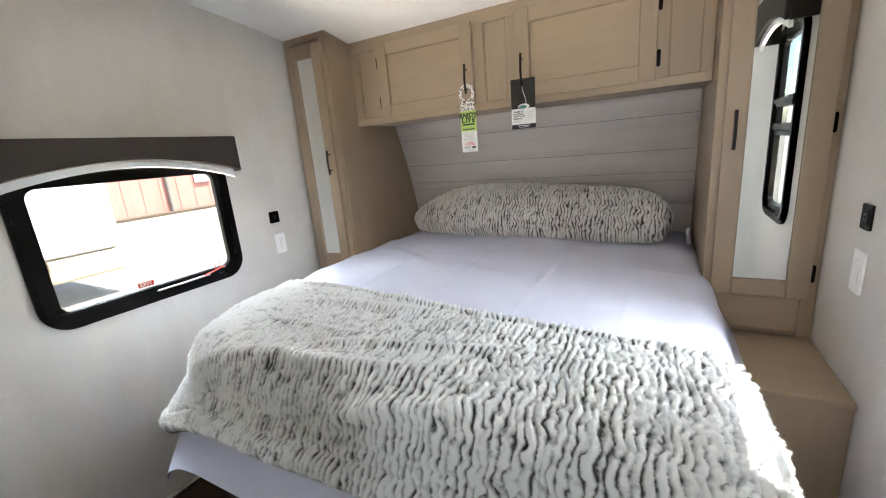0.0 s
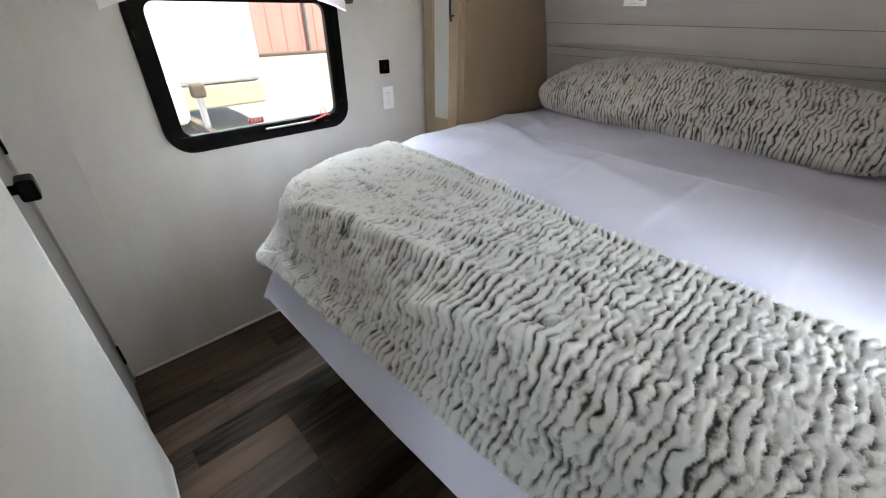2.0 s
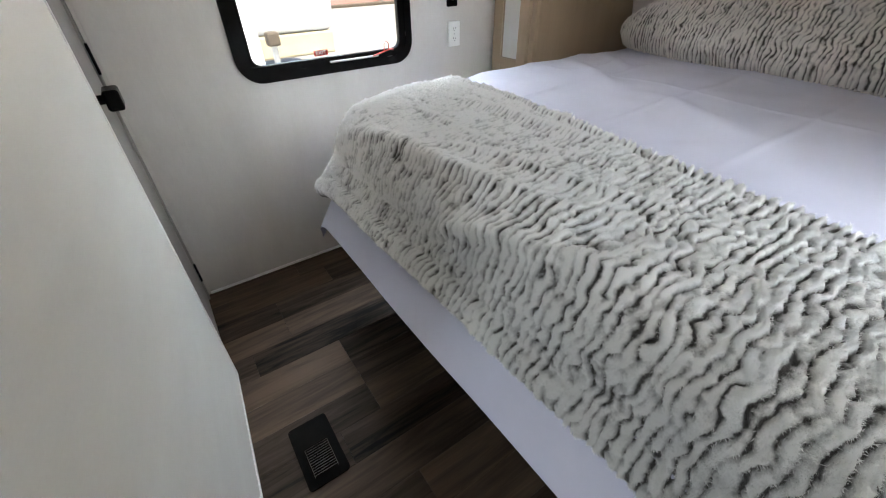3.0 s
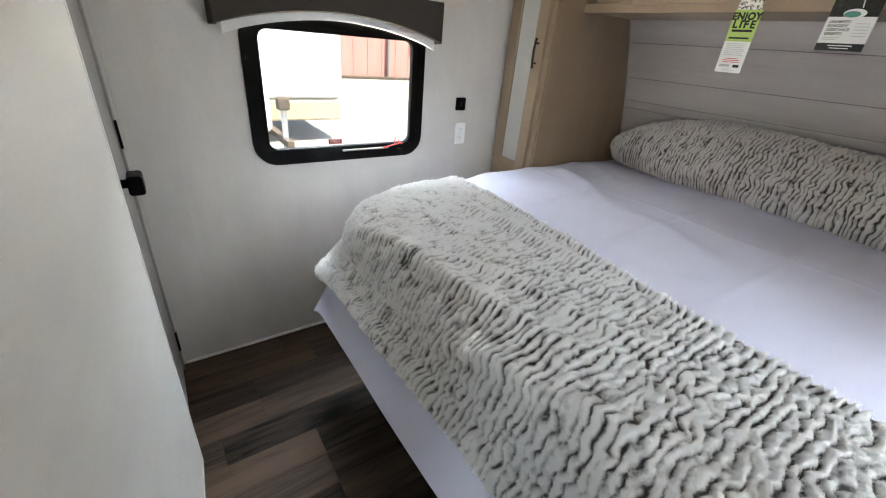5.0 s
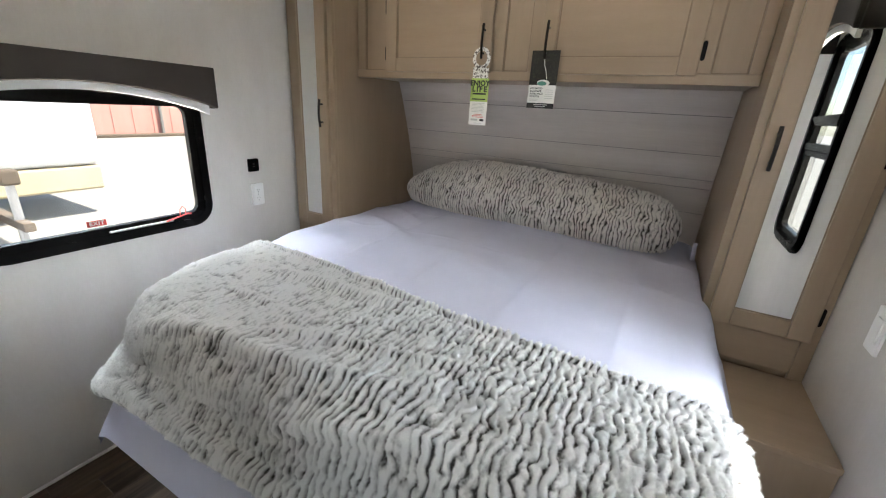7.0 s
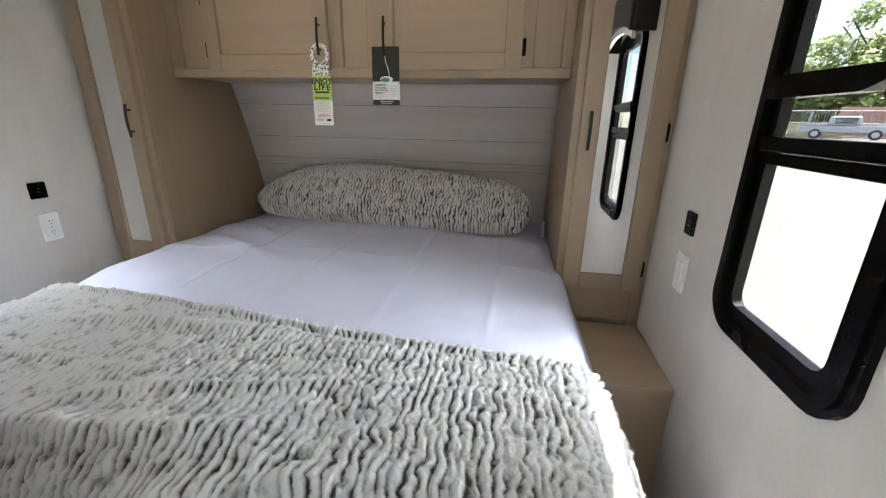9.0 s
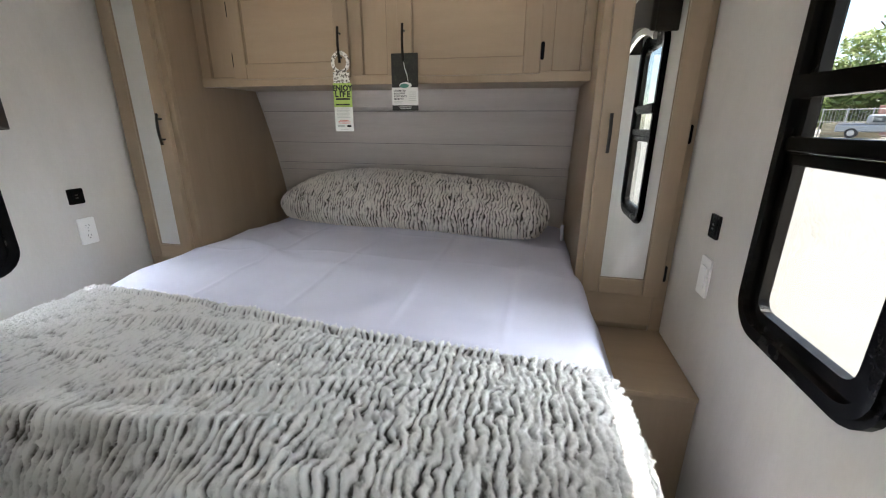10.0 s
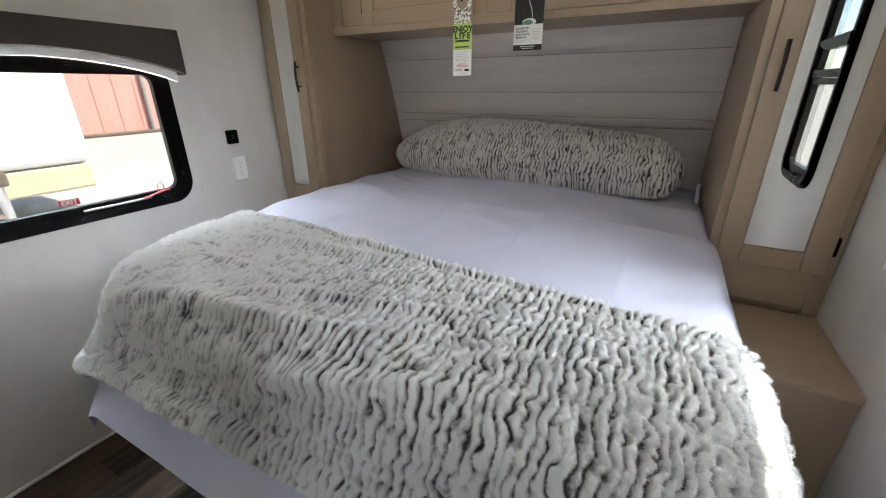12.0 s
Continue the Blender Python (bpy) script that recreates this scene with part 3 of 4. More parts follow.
part("back_panel", box((CX0 + 0.02, CY + 0.03, CZ0 + 0.02), (CX1 - 0.02, CY + 0.04, CZ1)), MAPLE, cab)
part("bottom_rail", box((CX0, CY - 0.006, CZ0 - 0.004), (CX1, CY + 0.02, CZ0 + 0.032), 0.003), MAPLE_ACROSS, cab)
part("top_rail", box((CX0, CY, 1.925), (CX1, CY + 0.02, CZ1 + 0.03), 0.002), MAPLE_ACROSS, cab)
for a, b in ((CX0, 0.345), (0.462, 0.51), (1.0, 1.082), (1.19, 1.27), (1.77, 1.838), (1.945, CX1)):
    part("face_stile", box((a, CY, CZ0 + 0.0325), (b, CY + 0.02, 1.9245), 0.002), MAPLE, cab)
for a, b in ((0.3455, 0.4615), (1.0825, 1.1895), (1.8385, 1.9445)):
    part("inset_panel", box((a, CY + 0.010, CZ0 + 0.0325), (b, CY + 0.016, 1.9245)), MAPLE, cab)
    bead(cab, a, b, CZ0 + 0.0325, 1.9245, CY + 0.010)
for x0, x1, px, hx in ((0.485, 1.030, 0.997, 0.478), (1.240, 1.796, 1.268, 1.803)):
    leaf = part("door", box((x0 + 0.05, CY - 0.009, 1.62), (x1 - 0.05, CY - 0.004, 1.90), 0.001, 1), MAPLE_ACROSS, cab, "shaker door with flat panel")
    shaker("door", leaf, x0, x1, 1.572, 1.940, CY - 0.021, 0.060, MAPLE, MAPLE_ACROSS)
    bead(leaf, x0 + 0.060, x1 - 0.060, 1.632, 1.880, CY - 0.009)
    bar_pull(leaf, px, CY - 0.021, 1.625, 1.757)
    for z in (1.652, 1.85):
        leaf_hinge(leaf, hx, CY - 0.001, z)

# shiplap boards on the leaning, curved headboard wall
board_set = thing("headboard_panel", "grey-beige shiplap panel on the curved headboard wall", "headboard")


def nose(z):
    k = (1.60 - z) / 0.8
    return 0.445 + 0.36 * k - 0.12 * k * k


edges = [1.556, 1.452, 1.285, 1.168, 1.125, 1.0, 0.83, 0.62]
part("backing", add_box(bmesh.new(), (0.30, 0.76, 0.5), (1.98, 0.78, 1.56)), SHIPLAP, board_set)
for a, b in zip(edges, edges[1:]):
    bm = bmesh.new()
    n = 5
    cols = []
    zs = [a - 0.0018 - (a - b - 0.0036) * k / n for k in range(n + 1)]
    for x in (0.297, 1.983):
        front = [bm.verts.new((x, nose(z) + (0.003 if k in (0, n) else 0.0), z)) for k, z in enumerate(zs)]
        rear = [bm.verts.new((x, nose(z) + 0.016, z)) for z in zs]
        cols.append((front, rear))
    for k in range(n):
        for l in (0, 1):
            bm.faces.new((cols[0][l][k], cols[1][l][k], cols[1][l][k + 1], cols[0][l][k + 1]))
        for c in cols:
            bm.faces.new((c[0][k], c[0][k + 1], c[1][k + 1], c[1][k]))
    for k in (0, n):
        bm.faces.new((cols[0][0][k], cols[1][0][k], cols[1][1][k], cols[0][1][k]))
    part("board", bm, SHIPLAP, board_set)
bm = bmesh.new()
zs = [1.556 - 0.9 * k / 12 for k in range(13)]
strip = [[bm.verts.new((x, nose(z) + d, z)) for z in zs] for x, d in ((0.297, 0.014), (1.983, 0.014), (1.983, 0.02), (0.297, 0.02))]
for a, b in zip(strip, strip[1:] + strip[:1]):
    for k in range(12):
        bm.faces.new((a[k], b[k], b[k + 1], a[k + 1]))
# grey sheet puts the dark of the open gaps into colour
part("backing_sheet", bm, GREY_DOOR, board_set, "grey sheet behind the boards, its colour darkening their gaps")
for x in (0.2975, 1.9765):
    bm = bmesh.new()
    strip = [[bm.verts.new((x + a, nose(z) - d, z)) for z in zs] for a, d in ((0, 0.004), (0.006, 0.004), (0.006, -0.002), (0, -0.002))]
    for a, b in zip(strip, strip[1:] + strip[:1]):
        for k in range(12):
            bm.faces.new((a[k], b[k], b[k + 1], a[k + 1]))
    part("edge_trim", bm, SHIPLAP, board_set, "thin pale edge trim")


# ---- bed ----
BX0, BX1, BY0, BY1, BZ = 0.30, 2.025, -1.222, 0.72, 0.872


def ease(x):
    x = np.clip(x, 0, 1)
    return x * x * (3 - 2 * x)


def drape(sx, sy, lift, r, flare):
    """Where the point (sx, sy) of a flat cloth comes to lie when it falls over the mattress edges; the far foot corner is the softest."""
    east, head = ease((sx - 1.1) / 0.6), ease((sy + 0.80) / 0.40)
    firm = np.maximum(east, head)
    turn = 0.38 + (0.22 - 0.38) * east
    r = r + (0.10 - r) * firm
    left = 0.388 + (BX0 - 0.388) * head
    cx = np.clip(sx, left + 0.38, BX1 - 0.22)
    cy = np.maximum(sy, BY0 + turn)
    dx, dy = sx - cx, sy - cy
    d = np.hypot(dx, dy) + 1e-9
    reach = np.where(dx < 0, 0.38, turn) * np.abs(dx) / d + turn * (1 - np.abs(dx) / d)
    lean = flare + (np.minimum(flare, 0.42) - flare) * firm
    flat = reach - r
    a = np.clip((d - flat) / r, 0, math.pi / 2)
    over = np.maximum(d - flat - r * math.pi / 2, 0)
    rr = np.where(d < flat, d, flat + (r + lift) * np.sin(a) + lean * over)
    drop = np.where(d < flat, 0.0, (r + lift) * (1 - np.cos(a)) + over * np.sqrt(1 - lean ** 2))
    x, y = cx + dx / d * rr, cy + dy / d * rr
    u = (sx - 1.15) / 0.85
    crown = 0.012 - 0.030 * np.abs(u) ** 3 - 0.02 * np.clip((sy - 0.35) / 0.4, 0, 1)
    return x, y, BZ + lift + crown * np.clip(1 - drop * 4, 0, 1) - drop


bed = thing("bed", "island bed with smooth white sheet, hem hanging free", "bed")
# near-black colour on the platform stands in for shade beneath the bed
part("base", box((0.52, -1.0, 0.0), (1.90, 0.66, 0.34), 0.01), BLACK, bed, "bed platform coloured near-black for the shadow under the bed")
part("mattress", box((0.46, -1.04, 0.345), (1.90, 0.66, 0.80), 0.06, 4), SHEET, bed, smooth=True)
n1, n2, n3 = lattice(3), lattice(5), lattice(7)
# the sheet: slight folds on top, soft waves down the sides
gx, gy = np.meshgrid(np.arange(BX0 - 0.19, BX1 + 0.45, 0.008), np.arange(BY0 - 0.285, BY1, 0.008))
px, py, pz = drape(gx, gy, 0.0, 0.130, 0.473)
fold = 0.008 * n1(gx * 3.2 + gy * 1.5, gy * 4) + 0.005 * n2(gx * 6 - gy * 3, gy * 7) + 0.003 * n2(gx * 11, gy * 9 - gx * 4)
for (ax, ay, bx, by, height, width) in ((0.42, -0.05, 0.95, -0.30, 0.012, 0.030), (0.40, 0.20, 0.80, -0.02, 0.010, 0.025), (0.95, -0.30, 1.45, -0.42, 0.006, 0.03), (0.62, 0.25, 0.70, -0.1, 0.006, 0.02)):
    lx, ly = bx - ax, by - ay
    length = math.hypot(lx, ly)
    along = ((gx - ax) * lx + (gy - ay) * ly) / length ** 2
    away = ((gx - ax) * ly - (gy - ay) * lx) / length
    fold += 1.7 * height * np.exp(-(away + 0.02 * np.sin(along * 5)) ** 2 / (2 * width ** 2)) * np.exp(-((along - 0.5) / 0.42) ** 4)
for x in (1.755, 1.45, 1.13, 0.80):
    fold += 0.0038 * np.exp(-((gx - x - 0.012 * n1(gx * 2, gy * 3)) / 0.009) ** 2)
for y in (-0.18, 0.16):
    fold += 0.003 * np.exp(-((gy - y - 0.012 * n1(gx * 3, gy * 2)) / 0.009) ** 2)
fold *= np.clip((gy + 0.74) / 0.12, 0.1, 1)
hang = np.clip((0.60 - pz) / 0.28, 0, 1)
side = np.where(px < 1.15, -1.0, 1.0)
wave = 0.016 * hang * n3(gx * 5.5 + 20, gy * 5.5)
outx = np.where((gx < 0.77) | (gx > 1.6), side, 0.0)
outy = np.where(gy < -0.8, -1.0, 0.0)
px, py, pz = px + outx * wave * 0.8, py + outy * wave, pz + fold * np.clip((pz - 0.70) / 0.12, 0, 1)
pz = np.maximum(pz, 0.30 + 0.014 * n2(gx * 4, gy * 4))
inside = np.where(gy > -0.09, np.clip(px, 0.299, 1.982), px)
keep = np.stack([inside, py, pz], -1)
sheet = sheet_mesh("sheet", keep, SHEET, bed, "smooth white fitted bedspread")

# plush throw over the foot: rows of ruched pile run along the bed
throw = thing("throw_blanket", "cream and taupe plush throw with ruched rows across the bed foot", "blanket")
gu, gv = np.meshgrid(np.arange(BX0 - 0.09, BX1 + 0.215, 0.0022), np.linspace(0, 1, 420))
head_edge = -0.602 - 0.087 * (gu - 0.25) - 0.066 * np.sin(np.clip((gu - 0.25) / 1.75, 0, 1) * math.pi) - 0.010 * np.sin(gu * 5.0) + 0.005 * n1(gu * 14, gv * 0)
foot_edge = BY0 - 0.172 + 0.09 * np.clip((0.45 - gu) / 0.24, 0, 1) ** 2 + 0.010 * n2(gu * 6, gv * 0 + 9)
sy = head_edge + (foot_edge - head_edge) * gv
# the rows lie closer together and straighter towards the wall side
span = np.linspace(-0.1, 2.4, 500)
tight = 1 + 0.45 * (1 - ease((span - 0.45) / 1.1))
stretched = np.interp(gu, span, np.cumsum(tight) * (span[1] - span[0]))
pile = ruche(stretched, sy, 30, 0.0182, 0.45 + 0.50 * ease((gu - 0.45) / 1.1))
LAY = (0.009, 0.108, 0.61)
P = np.stack(drape(gu, sy, *LAY), -1)
eps = 0.002
normal = np.cross(np.stack(drape(gu + eps, sy, *LAY), -1) - P, np.stack(drape(gu, sy + eps, *LAY), -1) - P)
normal /= np.linalg.norm(normal, axis=-1, keepdims=True) + 1e-12
swell = 0.007 * n1(gu * 3.3 + 4, sy * 4.1) + 0.004 * n2(gu * 7, sy * 8)
for fx, fy, ex, ey, height, width in ((0.62, -1.24, 1.42, -1.08, 0.012, 0.022), (1.0, -1.13, 1.56, -0.92, 0.009, 0.02), (1.15, -1.29, 1.62, -1.11, 0.012, 0.02), (0.72, -0.88, 1.28, -0.79, 0.008, 0.022), (0.70, -1.04, 1.15, -0.98, 0.006, 0.02), (1.45, -1.02, 1.85, -0.90, 0.005, 0.03)):
    lx, ly = ex - fx, ey - fy
    length = math.hypot(lx, ly)
    along = ((gu - fx) * lx + (sy - fy) * ly) / length ** 2
    away = ((gu - fx) * ly - (sy - fy) * lx) / length
    swell += 1.8 * height * np.exp(-(away + 0.02 * np.sin(along * 6)) ** 2 / (2 * (0.62 * width) ** 2)) * np.exp(-((along - 0.5) / 0.45) ** 4)
swell = np.maximum(swell * np.clip((gu - 0.32) / 0.22, 0.0, 1), -0.003)
# rolled hem: a thick border with a crease above it, at the foot and at the head edge
for away, crease, full in ((sy - foot_edge, 0.060, 0.004), (head_edge - sy, 0.036, 0.005)):
    swell += full * np.clip((crease - away) / 0.012, 0, 1) - 0.008 * np.exp(-((away - crease - 0.004 * n1(gu * 9, sy * 3)) / 0.006) ** 2)
rim = np.minimum(np.minimum(gv * 0.9, (1 - gv) * 0.9) / 0.022, 1)
rim_x = np.minimum(np.minimum(gu - gu.min(), gu.max() - gu) / 0.02, 1)
soft = np.sqrt(np.clip(rim, 0, 1) * np.clip(rim_x, 0, 1))
P = P + normal * ((0.017 * pile + swell) * soft - 0.018 * (1 - soft))[..., None]
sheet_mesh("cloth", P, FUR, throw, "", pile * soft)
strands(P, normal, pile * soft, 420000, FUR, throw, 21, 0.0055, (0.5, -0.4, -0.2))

# long plush pillow leaning on the headboard
pillow = thing("pillow", "long taupe and cream plush body pillow leaning on the headboard", "pillow")
nu, nv = 760, 240
uu, vv = np.meshgrid(np.linspace(-1, 1, nu), np.arange(nv) / nv * 2 * math.pi)
uu, vv = uu.T, vv.T
half, wide, thick = 0.742, 0.156, 0.105
endf = np.clip(1 - np.abs(uu) ** np.where(uu > 0, 9.0, 5.5), 0, 1) ** 0.5
cross_u = np.sign(np.cos(vv)) * np.abs(np.cos(vv)) ** 0.85
cross_v = np.sign(np.sin(vv)) * np.abs(np.sin(vv)) ** 0.9
lump = 1 + 0.07 * n1(uu * 3 + 9, vv * 0.8) + 0.05 * np.cos(uu * 2.2 + 0.9)
taper = np.clip((-uu - 0.35) / 0.65, 0, 1) ** 1.4
W2 = wide * (0.20 + 0.80 * endf) * lump * (1 - 0.42 * taper)
T2 = thick * endf * lump
length = half * uu * (1 - 0.03 * cross_u ** 2)
a = cross_u * W2
b = cross_v * T2
arc = length
pile = ruche(arc, a + 0.6 * np.sign(b), 40, 0.0160)
grow = 1 + 0.015 * pile / np.maximum(np.hypot(a, b), 0.03)
a, b = a * grow, b * grow
tilt = radians(42)
X = 1.150 + length
sag = -0.012 * uu - 0.02 * uu ** 2 - 0.055 * taper
Y = 0.375 + a * math.cos(tilt) - b * math.sin(tilt) - 0.055 * uu
Z = 1.003 + sag + a * math.sin(tilt) + b * math.cos(tilt)
Z = np.maximum(Z, 0.880 + 0.3 * np.maximum(0.884 - Z, 0) * 0)
Q = np.stack([X, Y, Z], -1)
sheet_mesh("cover", Q, FUR_PILLOW, pillow, "", pile, closed=True)
qn = grid_normals(Q)
qn *= np.sign((qn * (Q - Q.mean(1, keepdims=True))).sum(-1, keepdims=True))
strands(Q[8:-8], qn[8:-8], pile[8:-8], 150000, FUR_PILLOW, pillow, 22, 0.005, (0.3, -0.2, -0.5))
bm = add_tube(bmesh.new(), [(1.955, 0.30, 0.868), (1.953, 0.29, 0.90), (1.95, 0.285, 0.925), (1.952, 0.29, 0.945)], 0.008, 8)
part("corner_tip", bm, SHEET, bed, "small tied sheet corner", True)


# ---- sockets, vent ----
def wall_plate(name, label, category, x, sign, y, z, w, h, mat, group, detail):
    top = thing(name, label, category, group)
    place = lambda u, v, d: (x + sign * d, y + u, z + v)
    bm = add_plate(bmesh.new(), rounded(w, h, 0.005, 3), place, 0.0, 0.006)
    part("plate", bm, mat, top)
    detail(top, place)
    return top


def usb_detail(top, place):
    part("insert", add_plate(bmesh.new(), rounded(0.034, 0.046, 0.003, 3), place, 0.006, 0.0085), BLACK, top)
    for v in (-0.006, 0.006):
        part("port", add_plate(bmesh.new(), rounded(0.012, 0.005, 0.001, 2), place_shift(place, 0, v), 0.0085, 0.0089), BRONZE, top, "dark charging port")


def place_shift(place, du, dv):
    return lambda u, v, d: place(u + du, v + dv, d)


def outlet_detail(top, place):
    for v in (-0.021, 0.021):
        face = part("socket_face", add_plate(bmesh.new(), rounded(0.033, 0.030, 0.010, 4), place_shift(place, 0, v), 0.006, 0.0078), WHITE_PLASTIC, top)
        for du, hh in ((-0.006, 0.008), (0.006, 0.0065)):
            part("slot", add_plate(bmesh.new(), rounded(0.0018, hh, 0.0005, 2), place_shift(place, du, v + 0.003), 0.0078, 0.0082), INK, face)
        part("slot", add_plate(bmesh.new(), rounded(0.004, 0.004, 0.0018, 3), place_shift(place, 0, v - 0.008), 0.0078, 0.0082), INK, face)
    part("screw", add_plate(bmesh.new(), rounded(0.005, 0.005, 0.0024, 3), place, 0.006, 0.0068), STEEL, top)


def switch_detail(top, place):
    part("rocker", add_plate(bmesh.new(), rounded(0.033, 0.066, 0.002, 2), place, 0.006, 0.0095), WHITE_PLASTIC, top)


wall_plate("usb_charger", "black twin charging port on the wall", "charger", 0.0, 1, -0.345, 1.102, 0.058, 0.062, BLACK, "charging ports", usb_detail)
wall_plate("usb_charger", "black twin charging port on the wall", "charger", WIDTH, -1, -0.338, 1.112, 0.058, 0.068, BLACK, "charging ports", usb_detail)
wall_plate("power_outlet", "white double power outlet on the wall", "outlet", 0.0, 1, -0.334, 0.956, 0.066, 0.108, WHITE_PLASTIC, "", outlet_detail)
wall_plate("light_switch", "white rocker plate on the wall", "switch", WIDTH, -1, -0.338, 0.960, 0.066, 0.118, WHITE_PLASTIC, "", switch_detail)

vent = thing("floor_vent", "black slotted floor register", "floor vent")
VX0, VX1, VY0, VY1 = 0.895, 1.118, -1.655, -1.528
add = lambda u, v, d: ((VX0 + VX1) / 2 + u, (VY0 + VY1) / 2 + v, d)
bm = add_ring(bmesh.new(), rounded(VX1 - VX0, VY1 - VY0, 0.012, 4), [(u + 0.030, v) for u, v in rounded(0.104, 0.074, 0.002, 4)], add, 0.0, 0.006)
part("frame", bm, BLACK, vent)
# grey plate puts the reflections between the slats into plain colour
part("well", box((VX0 + 0.01, VY0 + 0.01, 0.0002), (VX1 - 0.01, VY1 - 0.01, 0.001)), GREY_DOOR, vent, "grey plate under the slots, painting their light reflections")
for k in range(12):
    x = (VX0 + VX1) / 2 + 0.030 - 0.0465 + 0.0085 * k
    part("slat", box((x - 0.0029, (VY0 + VY1) / 2 - 0.036, 0.001), (x + 0.0029, (VY0 + VY1) / 2 + 0.036, 0.0045), 0.0006, 1), BLACK, vent, "black slat")


# ---- hang tags ----
def tag_plate(parent, name, x0, x1, z0, z1, y, mat, label="", r=0.0):
    place = lambda u, v, d: ((x0 + x1) / 2 + u, y - d, (z0 + z1) / 2 + v)
    return part(name, add_plate(bmesh.new(), rounded(x1 - x0, z1 - z0, max(r, 0.0005), 4), place, 0.0, 0.0006), mat, parent, label)


FACING = pose(0, 0, 0, 90, 0, 0)
ty = CY - 0.0285
# long door hanger with a ring that loops the pull
hanger = thing("door_hanger_tag", "long green and white paper hanger looped on the pull", "hang tag", "hang tags")
hx0, hx1, hz0 = 0.955, 1.038, 1.357
hc = (hx0 + hx1) / 2
loop = lambda r, n=32: [(r * math.cos(2 * math.pi * k / n), r * math.sin(2 * math.pi * k / n)) for k in range(n)]
part("ring", add_ring(bmesh.new(), loop(0.041), loop(0.026), lambda u, v, d: (hc - 0.002 + u, ty - d, 1.628 + v * 1.08), 0.0, 0.0006), CARD_PATTERN, hanger, "patterned ring of the hanger")
tag_plate(hanger, "neck", hx0 + 0.004, hx1 - 0.006, 1.548, 1.592, ty, CARD_PATTERN, "patterned neck of the hanger")
tag_plate(hanger, "green_field", hx0, hx1, 1.455, 1.549, ty - 0.0002, CARD_GREEN, "lime green printed field")
tag_plate(hanger, "white_field", hx0, hx1, hz0, 1.4548, ty - 0.0002, CARD_WHITE, "white printed field")
letters("ENJOY", 0.029, (hc, ty - 0.0013, 1.529), FACING, INK, hanger, 1.05, 0.0014)
letters("LIFE", 0.031, (hc, ty - 0.0013, 1.505), FACING, INK, hanger, 1.35, 0.0014)
tag_plate(hanger, "print_bar", hx0 + 0.010, hx1 - 0.010, 1.4835, 1.4905, ty - 0.0009, INK, "dark line of print")
tag_plate(hanger, "print_bar", hx0 + 0.008, hx1 - 0.012, 1.4625, 1.4675, ty - 0.0010, INK, "dark line of print")
for k in range(7):
    tag_plate(hanger, "print_bar", hx0 + 0.010, hx1 - 0.012 - 0.006 * (k % 3 == 2), 1.447 - 0.0058 * k, 1.4485 - 0.0058 * k, ty - 0.0010, GREY_INK, "faint line of print")
for k in range(3):
    tag_plate(hanger, "print_bar", hx0 + 0.014 + 0.008 * (k == 0), hx1 - 0.014 - 0.008 * (k == 0), 1.4005 - 0.0055 * k, 1.4025 - 0.0055 * k, ty - 0.0010, RED_INK, "red line of print")
tag_plate(hanger, "print_mark", hx0 + 0.010, hx0 + 0.042, 1.375, 1.383, ty - 0.0010, GREY_INK, "grey printed mark")
tag_plate(hanger, "print_mark", hx1 - 0.030, hx1 - 0.010, 1.374, 1.383, ty - 0.0010, INK, "black printed mark", 0.003)
tag_plate(hanger, "print_bar", hx0 + 0.024, hx1 - 0.022, 1.364, 1.3655, ty - 0.0010, GREY_INK, "faint line of print")

card = thing("service_card", "dark forest-print card with white lower half hanging on the pull", "hang tag", "hang tags")
kx0, kx1, kz0 = 1.215, 1.326, 1.441
tag_plate(card, "picture", kx0, kx1, 1.529, 1.655, ty, CARD_DARK, "dark woodland picture")
tag_plate(card, "white_field", kx0, kx1, kz0 + 0.020, 1.5288, ty, CARD_WHITE, "white printed field")
tag_plate(card, "foot_band", kx0, kx1, kz0, kz0 + 0.0198, ty, INK, "black band at the foot")
bm = bmesh.new()
add_plate(bm, [(0.026 * math.cos(a), 0.012 * math.sin(a)) for a in [2 * math.pi * k / 24 for k in range(24)]], lambda u, v, d: (1.273 + u, ty - 0.0008 - d, 1.537 + v), 0.0, 0.0004)
part("emblem", bm, CARD_WHITE, card, "pale oval emblem")
bm = add_plate(bmesh.new(), [(0.019 * math.cos(a), 0.008 * math.sin(a)) for a in [2 * math.pi * k / 20 for k in range(20)]], lambda u, v, d: (1.268 + u, ty - 0.0013 - d, 1.535 + v), 0.0, 0.0003)
part("emblem_mark", bm, TEAL_INK, card, "teal mark in the emblem")
for k, word in enumerate(("UNLIMITED", "ROADSIDE", "ASSISTANCE", "BENEFITS")):
    w = letters(word, 0.0098, (kx0 + 0.008, ty - 0.0011, 1.516 - 0.0102 * k), FACING, INK, card, 1.0, 0.0002)
    w.data.align_x = "LEFT"
for k in range(2):
    tag_plate(card, "print_bar", kx0 + 0.008, kx0 + 0.046 - 0.006 * k, 1.4745 - 0.005 * k, 1.4762 - 0.005 * k, ty - 0.0009, GREY_INK, "faint line of print")
for k in range(5):
    tag_plate(card, "print_bar", kx0 + 0.070, kx1 - 0.008, 1.511 - 0.008 * k, 1.5124 - 0.008 * k, ty - 0.0009, GREY_INK, "faint line of print")
tag_plate(card, "print_bar", kx0 + 0.028, kx1 - 0.026, kz0 + 0.0125, kz0 + 0.0150, ty - 0.0009, CARD_WHITE, "white line of print")
